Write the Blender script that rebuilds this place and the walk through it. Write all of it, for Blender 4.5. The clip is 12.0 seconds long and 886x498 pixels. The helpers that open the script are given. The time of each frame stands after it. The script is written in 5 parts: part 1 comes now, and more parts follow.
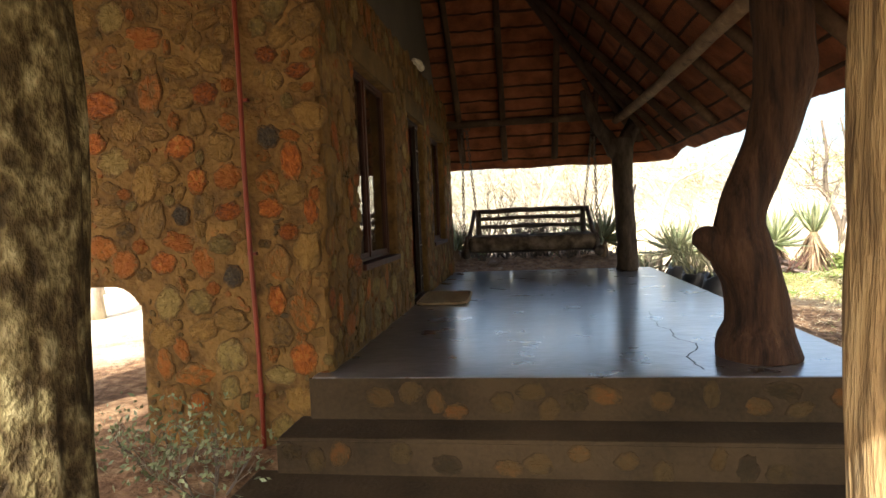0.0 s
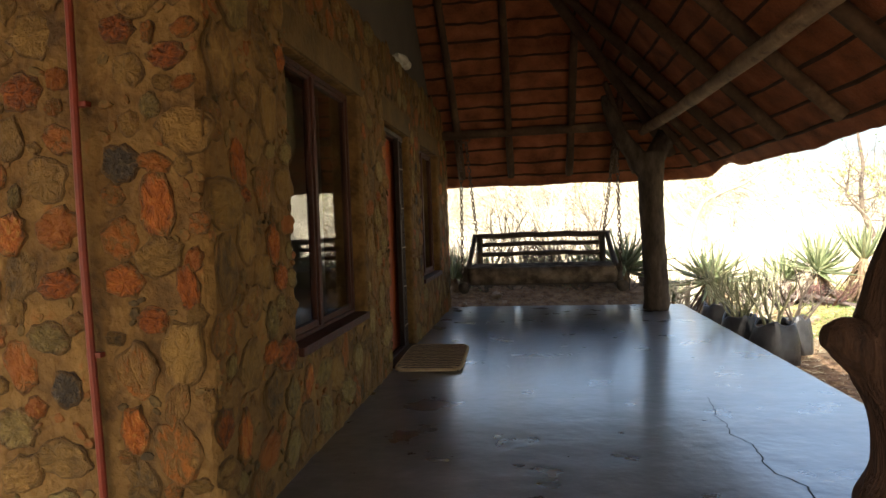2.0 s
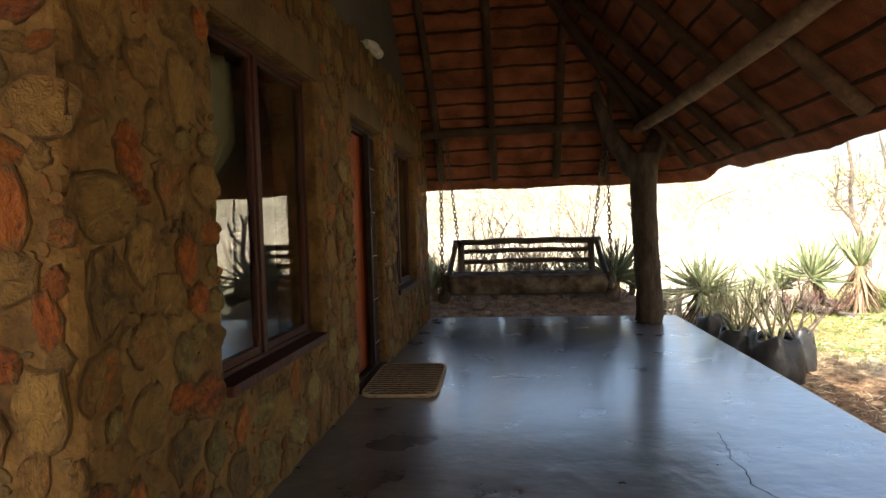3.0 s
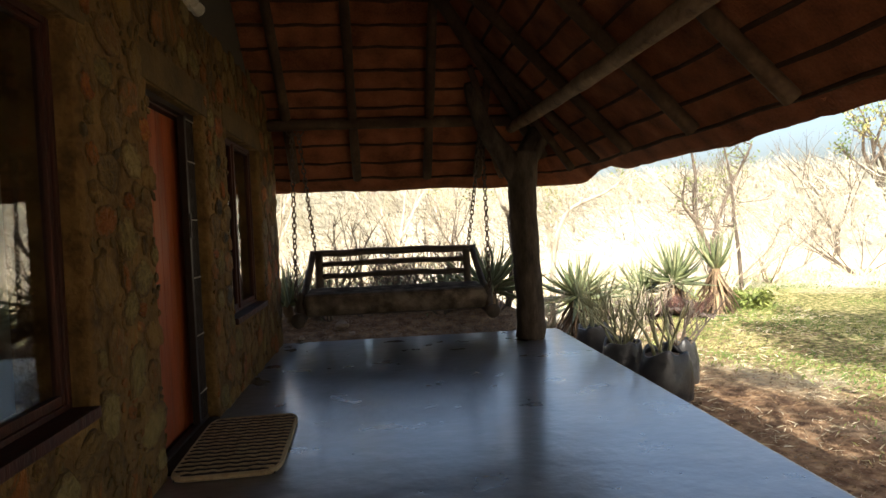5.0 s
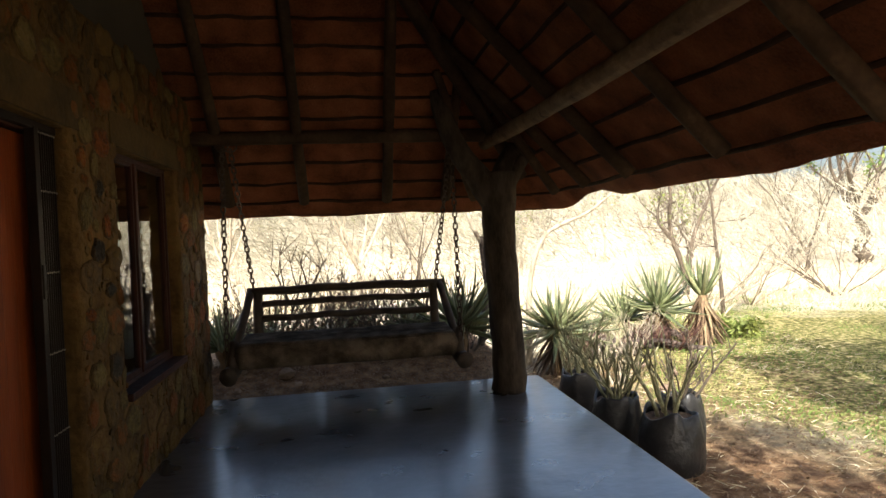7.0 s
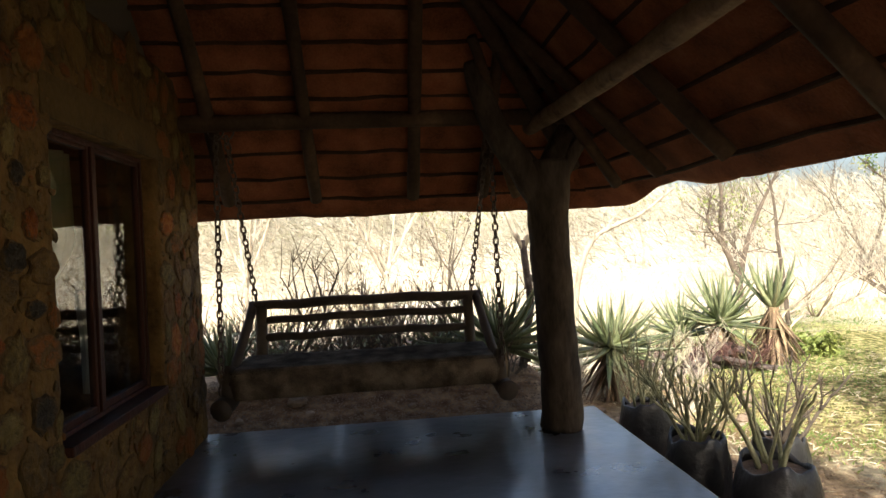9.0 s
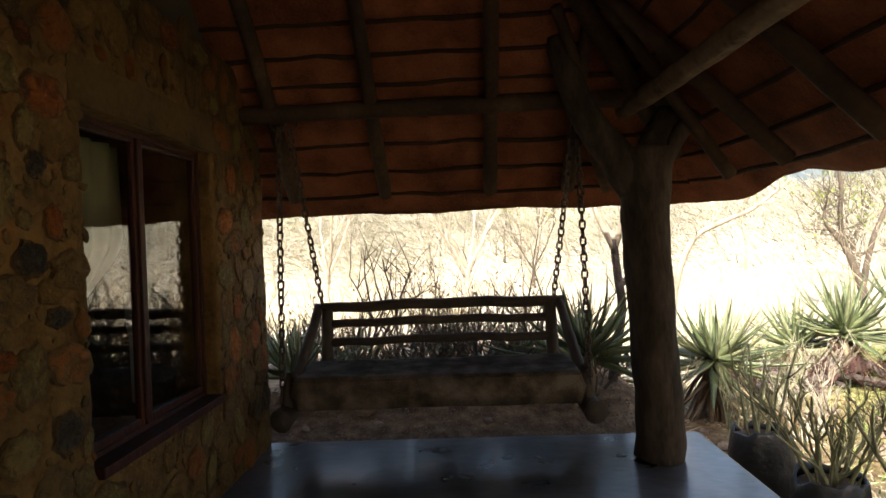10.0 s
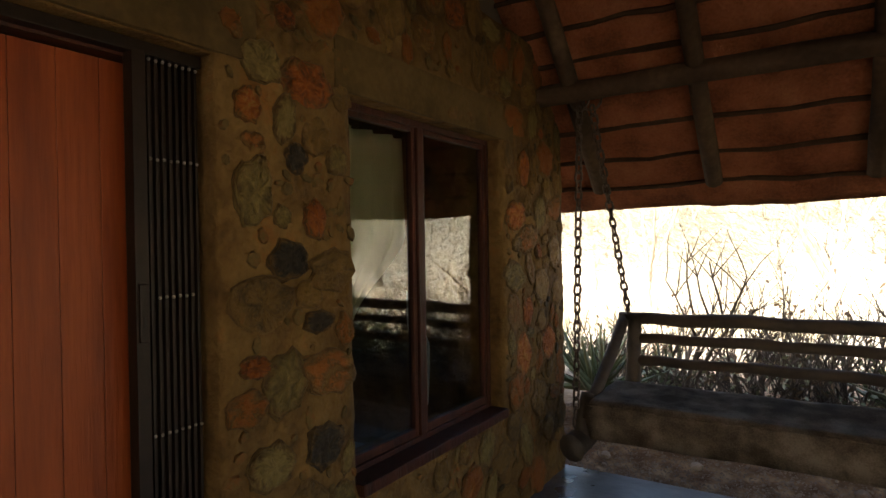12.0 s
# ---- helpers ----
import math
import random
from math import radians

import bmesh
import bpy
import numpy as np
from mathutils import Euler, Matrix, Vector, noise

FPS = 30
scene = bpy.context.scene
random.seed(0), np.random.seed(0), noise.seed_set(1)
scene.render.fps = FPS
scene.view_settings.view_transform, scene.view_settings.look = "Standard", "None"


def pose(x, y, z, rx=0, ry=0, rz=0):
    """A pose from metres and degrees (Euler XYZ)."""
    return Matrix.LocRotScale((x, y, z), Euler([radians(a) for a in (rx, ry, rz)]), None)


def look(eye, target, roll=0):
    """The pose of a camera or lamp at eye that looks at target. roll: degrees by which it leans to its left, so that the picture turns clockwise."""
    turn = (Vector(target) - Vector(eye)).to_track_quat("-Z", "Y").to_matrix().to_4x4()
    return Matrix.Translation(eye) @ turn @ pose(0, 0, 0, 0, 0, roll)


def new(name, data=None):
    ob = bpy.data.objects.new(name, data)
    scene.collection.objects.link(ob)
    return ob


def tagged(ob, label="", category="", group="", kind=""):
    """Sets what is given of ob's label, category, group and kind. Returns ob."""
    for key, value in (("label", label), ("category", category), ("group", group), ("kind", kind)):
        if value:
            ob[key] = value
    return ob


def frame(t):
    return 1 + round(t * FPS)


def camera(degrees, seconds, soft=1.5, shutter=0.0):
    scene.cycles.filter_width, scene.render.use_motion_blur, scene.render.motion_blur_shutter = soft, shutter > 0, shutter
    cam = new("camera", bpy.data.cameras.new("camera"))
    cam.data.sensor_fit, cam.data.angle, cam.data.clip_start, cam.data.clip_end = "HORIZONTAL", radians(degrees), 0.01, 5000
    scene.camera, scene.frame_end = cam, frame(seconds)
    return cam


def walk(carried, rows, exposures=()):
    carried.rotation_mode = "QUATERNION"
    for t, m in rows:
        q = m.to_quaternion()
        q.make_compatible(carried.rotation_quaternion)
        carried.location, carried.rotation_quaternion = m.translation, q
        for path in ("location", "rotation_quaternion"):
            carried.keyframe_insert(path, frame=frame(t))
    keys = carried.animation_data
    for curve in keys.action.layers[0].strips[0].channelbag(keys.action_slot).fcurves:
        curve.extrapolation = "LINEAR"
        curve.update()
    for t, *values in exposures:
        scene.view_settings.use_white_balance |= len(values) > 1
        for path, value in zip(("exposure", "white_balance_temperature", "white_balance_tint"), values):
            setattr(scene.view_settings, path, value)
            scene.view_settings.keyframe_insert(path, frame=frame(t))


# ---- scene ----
cam = camera(73.4, 12.0)
PATH = [
    (0, (0.548, 0.427, 0.939), (0.271, 2.405, 0.833), -2.3),
    (0.5, (0.517, 0.809, 0.938), (0.232, 2.786, 0.831), -2.1),
    (1, (0.504, 1.21, 0.995), (0.22, 3.187, 0.891), -2.0),
    (1.5, (0.554, 1.671, 1.124), (0.267, 3.648, 1.029), -1.8),
    (2, (0.51, 1.91, 1.218), (0.215, 3.886, 1.132), -1.9),
    (2.5, (0.455, 2.181, 1.235), (0.165, 4.158, 1.154), -1.7),
    (3, (0.516, 2.485, 1.238), (0.27, 4.469, 1.162), -1.7),
    (3.5, (0.498, 2.785, 1.24), (0.318, 4.775, 1.163), -1.6),
    (5.5, (0.501, 3.779, 1.312), (0.776, 5.759, 1.242), -2.3),
    (6, (0.514, 4.06, 1.372), (0.802, 6.038, 1.309), -2.2),
    (6.5, (0.614, 4.337, 1.427), (0.919, 6.313, 1.365), -2.0),
    (7, (0.662, 4.541, 1.475), (0.975, 6.516, 1.433), -2.3),
    (9, (0.756, 5.5, 1.446), (0.97, 7.488, 1.432), -2.5),
    (9.5, (0.76, 5.736, 1.46), (0.891, 7.732, 1.443), -2.3),
    (10, (0.848, 5.966, 1.467), (0.778, 7.965, 1.453), -2.2),
    (10.5, (0.885, 6.156, 1.469), (0.423, 8.102, 1.457), -2.0),
    (11, (0.885, 6.354, 1.488), (0.217, 8.24, 1.47), -1.1),
    (11.5, (0.847, 6.521, 1.499), (0.069, 8.363, 1.476), -0.9),
    (12, (0.82, 6.622, 1.514), (-0.261, 8.304, 1.498), -0.9),
]
EXPOSURES = [(0.0, 2.02), (1.0, 2.02), (2.0, 2.1), (3.5, 2.14), (5.5, 1.36), (7.0, 1.32), (9.0, 1.36), (10.0, 1.42), (10.8, 1.6), (12.0, 2.18)]
walk(cam, [(t, look(eye, target, roll)) for t, eye, target, roll in PATH], EXPOSURES)

# ---- light ----
SUN_ELEVATION, SUN_AZIMUTH = 42.0, 196.0  # degrees; azimuth clockwise from +y
world = bpy.data.worlds.new("world")
scene.world = world
world.use_nodes = True
wn = world.node_tree.nodes
sky = wn.new("ShaderNodeTexSky")
sky.sky_type, sky.sun_disc = "NISHITA", False
sky.sun_elevation, sky.sun_rotation = radians(SUN_ELEVATION), radians(SUN_AZIMUTH)
sky.dust_density = 6.0
world.node_tree.links.new(sky.outputs[0], wn["Background"].inputs["Color"])
wn["Background"].inputs["Strength"].default_value = 0.145
sun_data = bpy.data.lights.new("sun", "SUN")
sun_data.energy, sun_data.angle, sun_data.color = 3.8, radians(0.5), (1.0, 0.96, 0.88)
sun = new("sun", sun_data)
sun.rotation_euler = Euler((radians(90 - SUN_ELEVATION), 0, radians(-SUN_AZIMUTH + 180)))


# ---- materials ----
def surface(name, stops, scale=4.0, rough=0.8, bump=0.3, fine=60.0, metallic=0.0, vary=0.0, stretch=(1, 1, 1), specular=0.5, rough_vary=0.1, smear=()):
    """A two-scale noise material: stops are (position, colour); vary shifts the colour from piece to piece; smear lays mortar over a stone's edge."""
    m = bpy.data.materials.new(name)
    m.use_nodes = True
    n, k = m.node_tree.nodes, m.node_tree.links
    b = n["Principled BSDF"]
    co, mp = n.new("ShaderNodeTexCoord"), n.new("ShaderNodeMapping")
    mp.inputs["Scale"].default_value = stretch
    big, small = n.new("ShaderNodeTexNoise"), n.new("ShaderNodeTexNoise")
    big.inputs["Scale"].default_value, small.inputs["Scale"].default_value = scale, fine
    big.inputs["Detail"].default_value, small.inputs["Detail"].default_value = 6, 8
    k.new(co.outputs["Object"], mp.inputs["Vector"])
    info = n.new("ShaderNodeObjectInfo")
    if vary:
        shift = n.new("ShaderNodeVectorMath")
        shift.operation = "MULTIPLY_ADD"
        shift.inputs[1].default_value = (37.0, 19.0, 53.0)
        k.new(info.outputs["Random"], shift.inputs[0])
        k.new(mp.outputs[0], shift.inputs[2])
        source = shift.outputs[0]
    else:
        source = mp.outputs[0]
    k.new(source, big.inputs["Vector"])
    k.new(source, small.inputs["Vector"])
    mix = n.new("ShaderNodeMath")
    mix.operation = "MULTIPLY_ADD"
    mix.inputs[1].default_value = 0.45
    k.new(small.outputs["Fac"], mix.inputs[0])
    part_big = n.new("ShaderNodeMath")
    part_big.operation = "MULTIPLY_ADD"
    part_big.inputs[1].default_value, part_big.inputs[2].default_value = 1.3, -0.375
    k.new(big.outputs["Fac"], part_big.inputs[0])
    k.new(part_big.outputs[0], mix.inputs[2])
    last = mix.outputs[0]
    if vary:
        more = n.new("ShaderNodeMath")
        more.operation = "MULTIPLY_ADD"
        more.inputs[1].default_value = vary
        k.new(info.outputs["Random"], more.inputs[0])
        low = n.new("ShaderNodeMath")
        low.operation = "MULTIPLY"
        low.inputs[1].default_value = 1 - vary
        k.new(last, low.inputs[0])
        k.new(low.outputs[0], more.inputs[2])
        last = more.outputs[0]
    ramp = n.new("ShaderNodeValToRGB")
    while len(ramp.color_ramp.elements) < len(stops):
        ramp.color_ramp.elements.new(0.5)
    for e, (p, c) in zip(ramp.color_ramp.elements, stops):
        e.position, e.color = p, (*c, 1)
    k.new(last, ramp.inputs[0])
    shade = ramp.outputs[0]
    if smear:
        flat, edge, ragged = n.new("ShaderNodeVectorMath"), n.new("ShaderNodeVectorMath"), n.new("ShaderNodeMath")
        flat.operation, edge.operation, ragged.operation = "MULTIPLY", "LENGTH", "MULTIPLY_ADD"
        flat.inputs[1].default_value = (1, 1, 0)
        k.new(co.outputs["Object"], flat.inputs[0])
        k.new(flat.outputs[0], edge.inputs[0])
        lumps = n.new("ShaderNodeTexNoise")
        lumps.inputs["Scale"].default_value, lumps.inputs["Detail"].default_value = 5.5, 6
        k.new(source, lumps.inputs["Vector"])
        ragged.inputs[1].default_value = 0.5
        k.new(lumps.outputs["Fac"], ragged.inputs[0])
        k.new(edge.outputs["Value"], ragged.inputs[2])
        cover = n.new("ShaderNodeMapRange")
        cover.inputs["From Min"].default_value, cover.inputs["From Max"].default_value = 0.54, 0.70
        k.new(ragged.outputs[0], cover.inputs["Value"])
        paste = n.new("ShaderNodeValToRGB")
        while len(paste.color_ramp.elements) < len(smear):
            paste.color_ramp.elements.new(0.5)
        for e, (p, c) in zip(paste.color_ramp.elements, smear):
            e.position, e.color = p, (*c, 1)
        k.new(mix.outputs[0], paste.inputs[0])
        over = n.new("ShaderNodeMix")
        over.data_type = "RGBA"
        k.new(cover.outputs[0], over.inputs[0])
        k.new(shade, over.inputs[6])
        k.new(paste.outputs[0], over.inputs[7])
        shade = over.outputs[2]
    k.new(shade, b.inputs["Base Color"])
    rr = n.new("ShaderNodeMapRange")
    rr.inputs["To Min"].default_value, rr.inputs["To Max"].default_value = max(0.02, rough - rough_vary), min(1, rough + rough_vary)
    k.new(big.outputs["Fac"], rr.inputs["Value"])
    k.new(rr.outputs[0], b.inputs["Roughness"])
    b.inputs["Metallic"].default_value = metallic
    b.inputs["Specular IOR Level"].default_value = specular
    if bump:
        bp = n.new("ShaderNodeBump")
        bp.inputs["Strength"].default_value, bp.inputs["Distance"].default_value = bump, 0.035 if bump >= 0.9 else 0.02
        k.new(mix.outputs[0], bp.inputs["Height"])
        k.new(bp.outputs[0], b.inputs["Normal"])
    return m


PASTE = [(0.22, (0.055, 0.029, 0.009)), (0.45, (0.112, 0.061, 0.018)), (0.68, (0.160, 0.093, 0.028)), (0.9, (0.19, 0.072, 0.017))]
MORTAR = surface("mortar", PASTE, 5, 0.9, 1.0, 30, specular=0.2)
STONE = surface("field_stone", [(0.10, (0.042, 0.027, 0.011)), (0.18, (0.078, 0.046, 0.015)), (0.30, (0.145, 0.083, 0.021)), (0.50, (0.21, 0.122, 0.030)), (0.62, (0.130, 0.064, 0.016)), (0.70, (0.24, 0.085, 0.014)), (0.84, (0.19, 0.055, 0.009)), (0.95, (0.31, 0.15, 0.027))], 3.2, 0.72, 1.0, 22, vary=0.6, specular=0.2, smear=PASTE)
ORANGE = surface("orange_stone", [(0.22, (0.085, 0.030, 0.010)), (0.42, (0.21, 0.058, 0.010)), (0.62, (0.33, 0.098, 0.014)), (0.85, (0.38, 0.19, 0.045))], 5.0, 0.72, 1.0, 26, vary=0.3, specular=0.2, smear=PASTE)
DUSKY = surface("dusky_stone", [(0.25, (0.022, 0.017, 0.012)), (0.55, (0.050, 0.038, 0.026)), (0.85, (0.105, 0.076, 0.038))], 6.0, 0.75, 1.0, 30, vary=0.25, specular=0.2, smear=PASTE)
BUFF = surface("buff_stone", [(0.2, (0.085, 0.062, 0.021)), (0.5, (0.185, 0.130, 0.040)), (0.8, (0.28, 0.20, 0.07))], 5.0, 0.75, 1.0, 28, vary=0.3, specular=0.2, smear=PASTE)
# Darker, browner variant of the field stone for the step risers.
RISER_STONE = surface("riser_stone", [(0.2, (0.026, 0.018, 0.009)), (0.45, (0.058, 0.038, 0.015)), (0.65, (0.072, 0.042, 0.015)), (0.85, (0.12, 0.048, 0.012))], 2.6, 0.85, 0.8, 26, vary=0.6, specular=0.15, smear=[(0.2, (0.022, 0.015, 0.008)), (0.7, (0.050, 0.033, 0.017))])
CHIP = surface("stone_chip", [(0.25, (0.040, 0.026, 0.011)), (0.5, (0.105, 0.066, 0.020)), (0.7, (0.16, 0.055, 0.014)), (0.85, (0.17, 0.115, 0.04))], 2.5, 0.85, 0.8, 40, specular=0.2)
PLASTER = surface("brown_plaster", [(0.2, (0.06, 0.048, 0.034)), (0.7, (0.095, 0.076, 0.053))], 2, 0.9, 0.3, 70)
LINTEL = surface("lintel_plaster", [(0.2, (0.056, 0.034, 0.011)), (0.5, (0.090, 0.055, 0.018)), (0.8, (0.125, 0.079, 0.027))], 4, 0.9, 0.7, 36, specular=0.2)
SCREED = surface("polished_screed", [(0.2, (0.048, 0.043, 0.040)), (0.5, (0.088, 0.081, 0.077)), (0.72, (0.125, 0.117, 0.113)), (0.9, (0.19, 0.18, 0.175))], 2.8, 0.31, 0.42, 10, rough_vary=0.14, specular=0.85, stretch=(1, 1.2, 1))
SEAL = SCREED.node_tree.nodes["Principled BSDF"]
SEAL.inputs["Coat Weight"].default_value, SEAL.inputs["Coat Roughness"].default_value = 0.6, 0.17
STEP = surface("stained_cement", [(0.2, (0.022, 0.015, 0.008)), (0.7, (0.050, 0.033, 0.017))], 3, 0.85, 0.5, 40, specular=0.15)
THATCH = surface("thatch_underside", [(0.2, (0.10, 0.031, 0.013)), (0.55, (0.225, 0.076, 0.032)), (0.85, (0.31, 0.125, 0.058))], 4, 0.9, 0.9, 60, specular=0.2)
THATCH_TOP = surface("weathered_thatch", [(0.2, (0.10, 0.08, 0.055)), (0.55, (0.20, 0.165, 0.115)), (0.85, (0.30, 0.25, 0.18))], 5, 0.95, 0.9, 70, specular=0.1)
POLE = surface("peeled_pole", [(0.2, (0.030, 0.017, 0.010)), (0.6, (0.070, 0.042, 0.023)), (0.9, (0.125, 0.080, 0.044))], 3, 0.8, 0.5, 30, specular=0.2)
BEAM = surface("pale_beam", [(0.2, (0.075, 0.046, 0.025)), (0.45, (0.17, 0.112, 0.062)), (0.6, (0.20, 0.135, 0.076)), (0.9, (0.31, 0.22, 0.13))], 7, 0.75, 0.8, 40, specular=0.2)
BATTEN = surface("dark_lath", [(0.2, (0.028, 0.015, 0.009)), (0.8, (0.070, 0.038, 0.022))], 6, 0.9, 0.5, 40, specular=0.15)
TRUNK = surface("weathered_trunk", [(0.25, (0.013, 0.006, 0.0035)), (0.5, (0.040, 0.019, 0.010)), (0.8, (0.074, 0.038, 0.020))], 6, 0.85, 1.0, 30, stretch=(3, 3, 0.35), specular=0.2)
GREYPOST = surface("grey_trunk", [(0.25, (0.020, 0.014, 0.009)), (0.5, (0.048, 0.034, 0.023)), (0.8, (0.085, 0.062, 0.043))], 5, 0.85, 0.8, 24, stretch=(2, 2, 0.6), specular=0.2)
BARK = surface("furrowed_bark", [(0.2, (0.085, 0.05, 0.02)), (0.5, (0.25, 0.165, 0.07)), (0.85, (0.40, 0.29, 0.145))], 6, 0.9, 1.0, 28, stretch=(3, 3, 0.4))
LICHEN = surface("lichened_bark", [(0.25, (0.018, 0.012, 0.005)), (0.45, (0.048, 0.034, 0.014)), (0.60, (0.11, 0.090, 0.040)), (0.82, (0.25, 0.215, 0.115))], 13, 0.9, 1.0, 44, stretch=(1.3, 1.3, 0.8), specular=0.15)
FRAME = surface("dark_window_wood", [(0.2, (0.020, 0.006, 0.0035)), (0.8, (0.058, 0.016, 0.008))], 5, 0.55, 0.25, 40, stretch=(4, 4, 0.5), specular=0.2)
DOOR = surface("orange_door_wood", [(0.2, (0.15, 0.026, 0.004)), (0.6, (0.25, 0.049, 0.008)), (0.9, (0.31, 0.078, 0.013))], 3, 0.5, 0.25, 25, stretch=(4, 4, 0.3), specular=0.3)
STEEL = surface("dark_gate_steel", [(0.2, (0.009, 0.005, 0.003)), (0.8, (0.020, 0.011, 0.007))], 8, 0.45, 0.1, 60, specular=0.2)
RIVET = surface("bright_rivet", [(0.2, (0.26, 0.24, 0.20)), (0.8, (0.38, 0.35, 0.30))], 8, 0.45, 0.0, metallic=0.8)
CHAIN = surface("rusty_chain", [(0.2, (0.05, 0.035, 0.025)), (0.8, (0.13, 0.09, 0.065))], 20, 0.55, 0.3, 90, metallic=0.6)
SWING = surface("swing_timber", [(0.2, (0.028, 0.019, 0.012)), (0.7, (0.075, 0.052, 0.034))], 4, 0.75, 0.5, 30)
CUSHION = surface("grey_canvas", [(0.3, (0.046, 0.033, 0.022)), (0.5, (0.096, 0.073, 0.052)), (0.7, (0.165, 0.130, 0.096))], 7, 1.0, 0.5, 120, specular=0.06)
PIPE = surface("red_pipe_paint", [(0.2, (0.105, 0.014, 0.006)), (0.8, (0.175, 0.026, 0.010))], 6, 0.5, 0.15, 60, specular=0.3)
MAT_CREAM = surface("cream_rope", [(0.2, (0.24, 0.17, 0.085)), (0.8, (0.38, 0.28, 0.15))], 20, 0.9, 0.5, 120)
MAT_DARK = surface("dark_rope", [(0.2, (0.012, 0.009, 0.007)), (0.8, (0.030, 0.022, 0.016))], 20, 0.9, 0.5, 120)
CURTAIN = surface("olive_curtain", [(0.2, (0.42, 0.40, 0.22)), (0.8, (0.54, 0.51, 0.31))], 6, 0.9, 0.1, 150)
VOILE = surface("white_voile", [(0.2, (0.42, 0.42, 0.39)), (0.8, (0.55, 0.55, 0.51))], 6, 0.9, 0.1, 150)
ROOM = surface("room_paint", [(0.2, (0.38, 0.33, 0.25)), (0.8, (0.48, 0.42, 0.32))], 2, 0.9, 0.1)
LAMP = surface("pale_lamp_plastic", [(0.2, (0.28, 0.24, 0.17)), (0.5, (0.42, 0.38, 0.29)), (0.8, (0.52, 0.48, 0.38))], 12, 0.5, 0.1)
BAG = surface("black_plastic_bag", [(0.2, (0.012, 0.012, 0.013)), (0.8, (0.035, 0.034, 0.033))], 8, 0.35, 0.6, 25)
SOIL = surface("potting_soil", [(0.2, (0.05, 0.03, 0.018)), (0.8, (0.12, 0.075, 0.045))], 12, 0.95, 0.8, 60)
LEAF = surface("aloe_leaf", [(0.15, (0.070, 0.095, 0.040)), (0.45, (0.155, 0.185, 0.085)), (0.7, (0.27, 0.29, 0.15)), (0.9, (0.38, 0.34, 0.20))], 5, 0.42, 0.15, 60, vary=0.5)
DRYLEAF = surface("dry_aloe_leaf", [(0.15, (0.075, 0.044, 0.024)), (0.5, (0.20, 0.130, 0.070)), (0.9, (0.40, 0.30, 0.17))], 8, 0.8, 0.5, 60, vary=0.5)
STEM = surface("succulent_stem", [(0.2, (0.16, 0.16, 0.08)), (0.7, (0.36, 0.35, 0.20))], 8, 0.7, 0.3, 50)
TWIG = surface("bare_twig", [(0.2, (0.05, 0.038, 0.027)), (0.7, (0.13, 0.10, 0.07))], 8, 0.85, 0.3, 50)
PALE = surface("pale_bark", [(0.2, (0.24, 0.19, 0.13)), (0.7, (0.48, 0.42, 0.32))], 6, 0.85, 0.5, 40, stretch=(2, 2, 0.5))
DRIFT = surface("grey_driftwood", [(0.2, (0.030, 0.021, 0.017)), (0.5, (0.080, 0.058, 0.047)), (0.8, (0.17, 0.135, 0.112))], 9, 0.85, 1.0, 40)
RUST = surface("reddish_twig", [(0.2, (0.055, 0.022, 0.017)), (0.8, (0.13, 0.060, 0.045))], 6, 0.85, 0.3, 50)
ROCK = surface("garden_rock", [(0.2, (0.10, 0.066, 0.044)), (0.45, (0.20, 0.14, 0.095)), (0.7, (0.31, 0.235, 0.17))], 9, 0.9, 0.7, 40, vary=0.3)
YOUNG = surface("yellow_green_leaf", [(0.2, (0.07, 0.11, 0.02)), (0.8, (0.24, 0.27, 0.06))], 3, 0.7, 0.0)
STRAW = surface("dry_grass", [(0.15, (0.36, 0.30, 0.18)), (0.6, (0.54, 0.47, 0.33)), (0.9, (0.62, 0.57, 0.43))], 0.6, 0.9, 0.0)
GREEN = surface("lawn_grass", [(0.3, (0.07, 0.13, 0.02)), (0.5, (0.17, 0.22, 0.05)), (0.68, (0.46, 0.40, 0.18))], 1.1, 0.8, 0.0)
SCRUB = surface("far_scrub", [(0.3, (0.15, 0.135, 0.10)), (0.5, (0.33, 0.31, 0.24)), (0.7, (0.48, 0.46, 0.36))], 0.3, 0.9, 0.0)
CRACK = surface("crack_dark", [(0.2, (0.006, 0.005, 0.005)), (0.8, (0.014, 0.012, 0.011))], 8, 0.9, 0.0)

GLASS = bpy.data.materials.new("window_glass")
GLASS.use_nodes = True
_n, _k = GLASS.node_tree.nodes, GLASS.node_tree.links
_clear, _gloss, _mix, _facing = _n.new("ShaderNodeBsdfTransparent"), _n.new("ShaderNodeBsdfGlossy"), _n.new("ShaderNodeMixShader"), _n.new("ShaderNodeLayerWeight")
_clear.inputs["Color"].default_value = (0.92, 0.93, 0.92, 1)
_gloss.inputs["Roughness"].default_value = 0.0
_facing.inputs["Blend"].default_value = 0.5
_pow, _lift = _n.new("ShaderNodeMath"), _n.new("ShaderNodeMath")
_pow.operation, _lift.operation = "POWER", "MULTIPLY_ADD"
_pow.inputs[1].default_value = 4.0
_lift.inputs[1].default_value, _lift.inputs[2].default_value = 0.87, 0.075
_k.new(_facing.outputs["Facing"], _pow.inputs[0])
_k.new(_pow.outputs[0], _lift.inputs[0])
_k.new(_lift.outputs[0], _mix.inputs[0])
_k.new(_clear.outputs[0], _mix.inputs[1])
_k.new(_gloss.outputs[0], _mix.inputs[2])
_k.new(_mix.outputs[0], _n["Material Output"].inputs["Surface"])



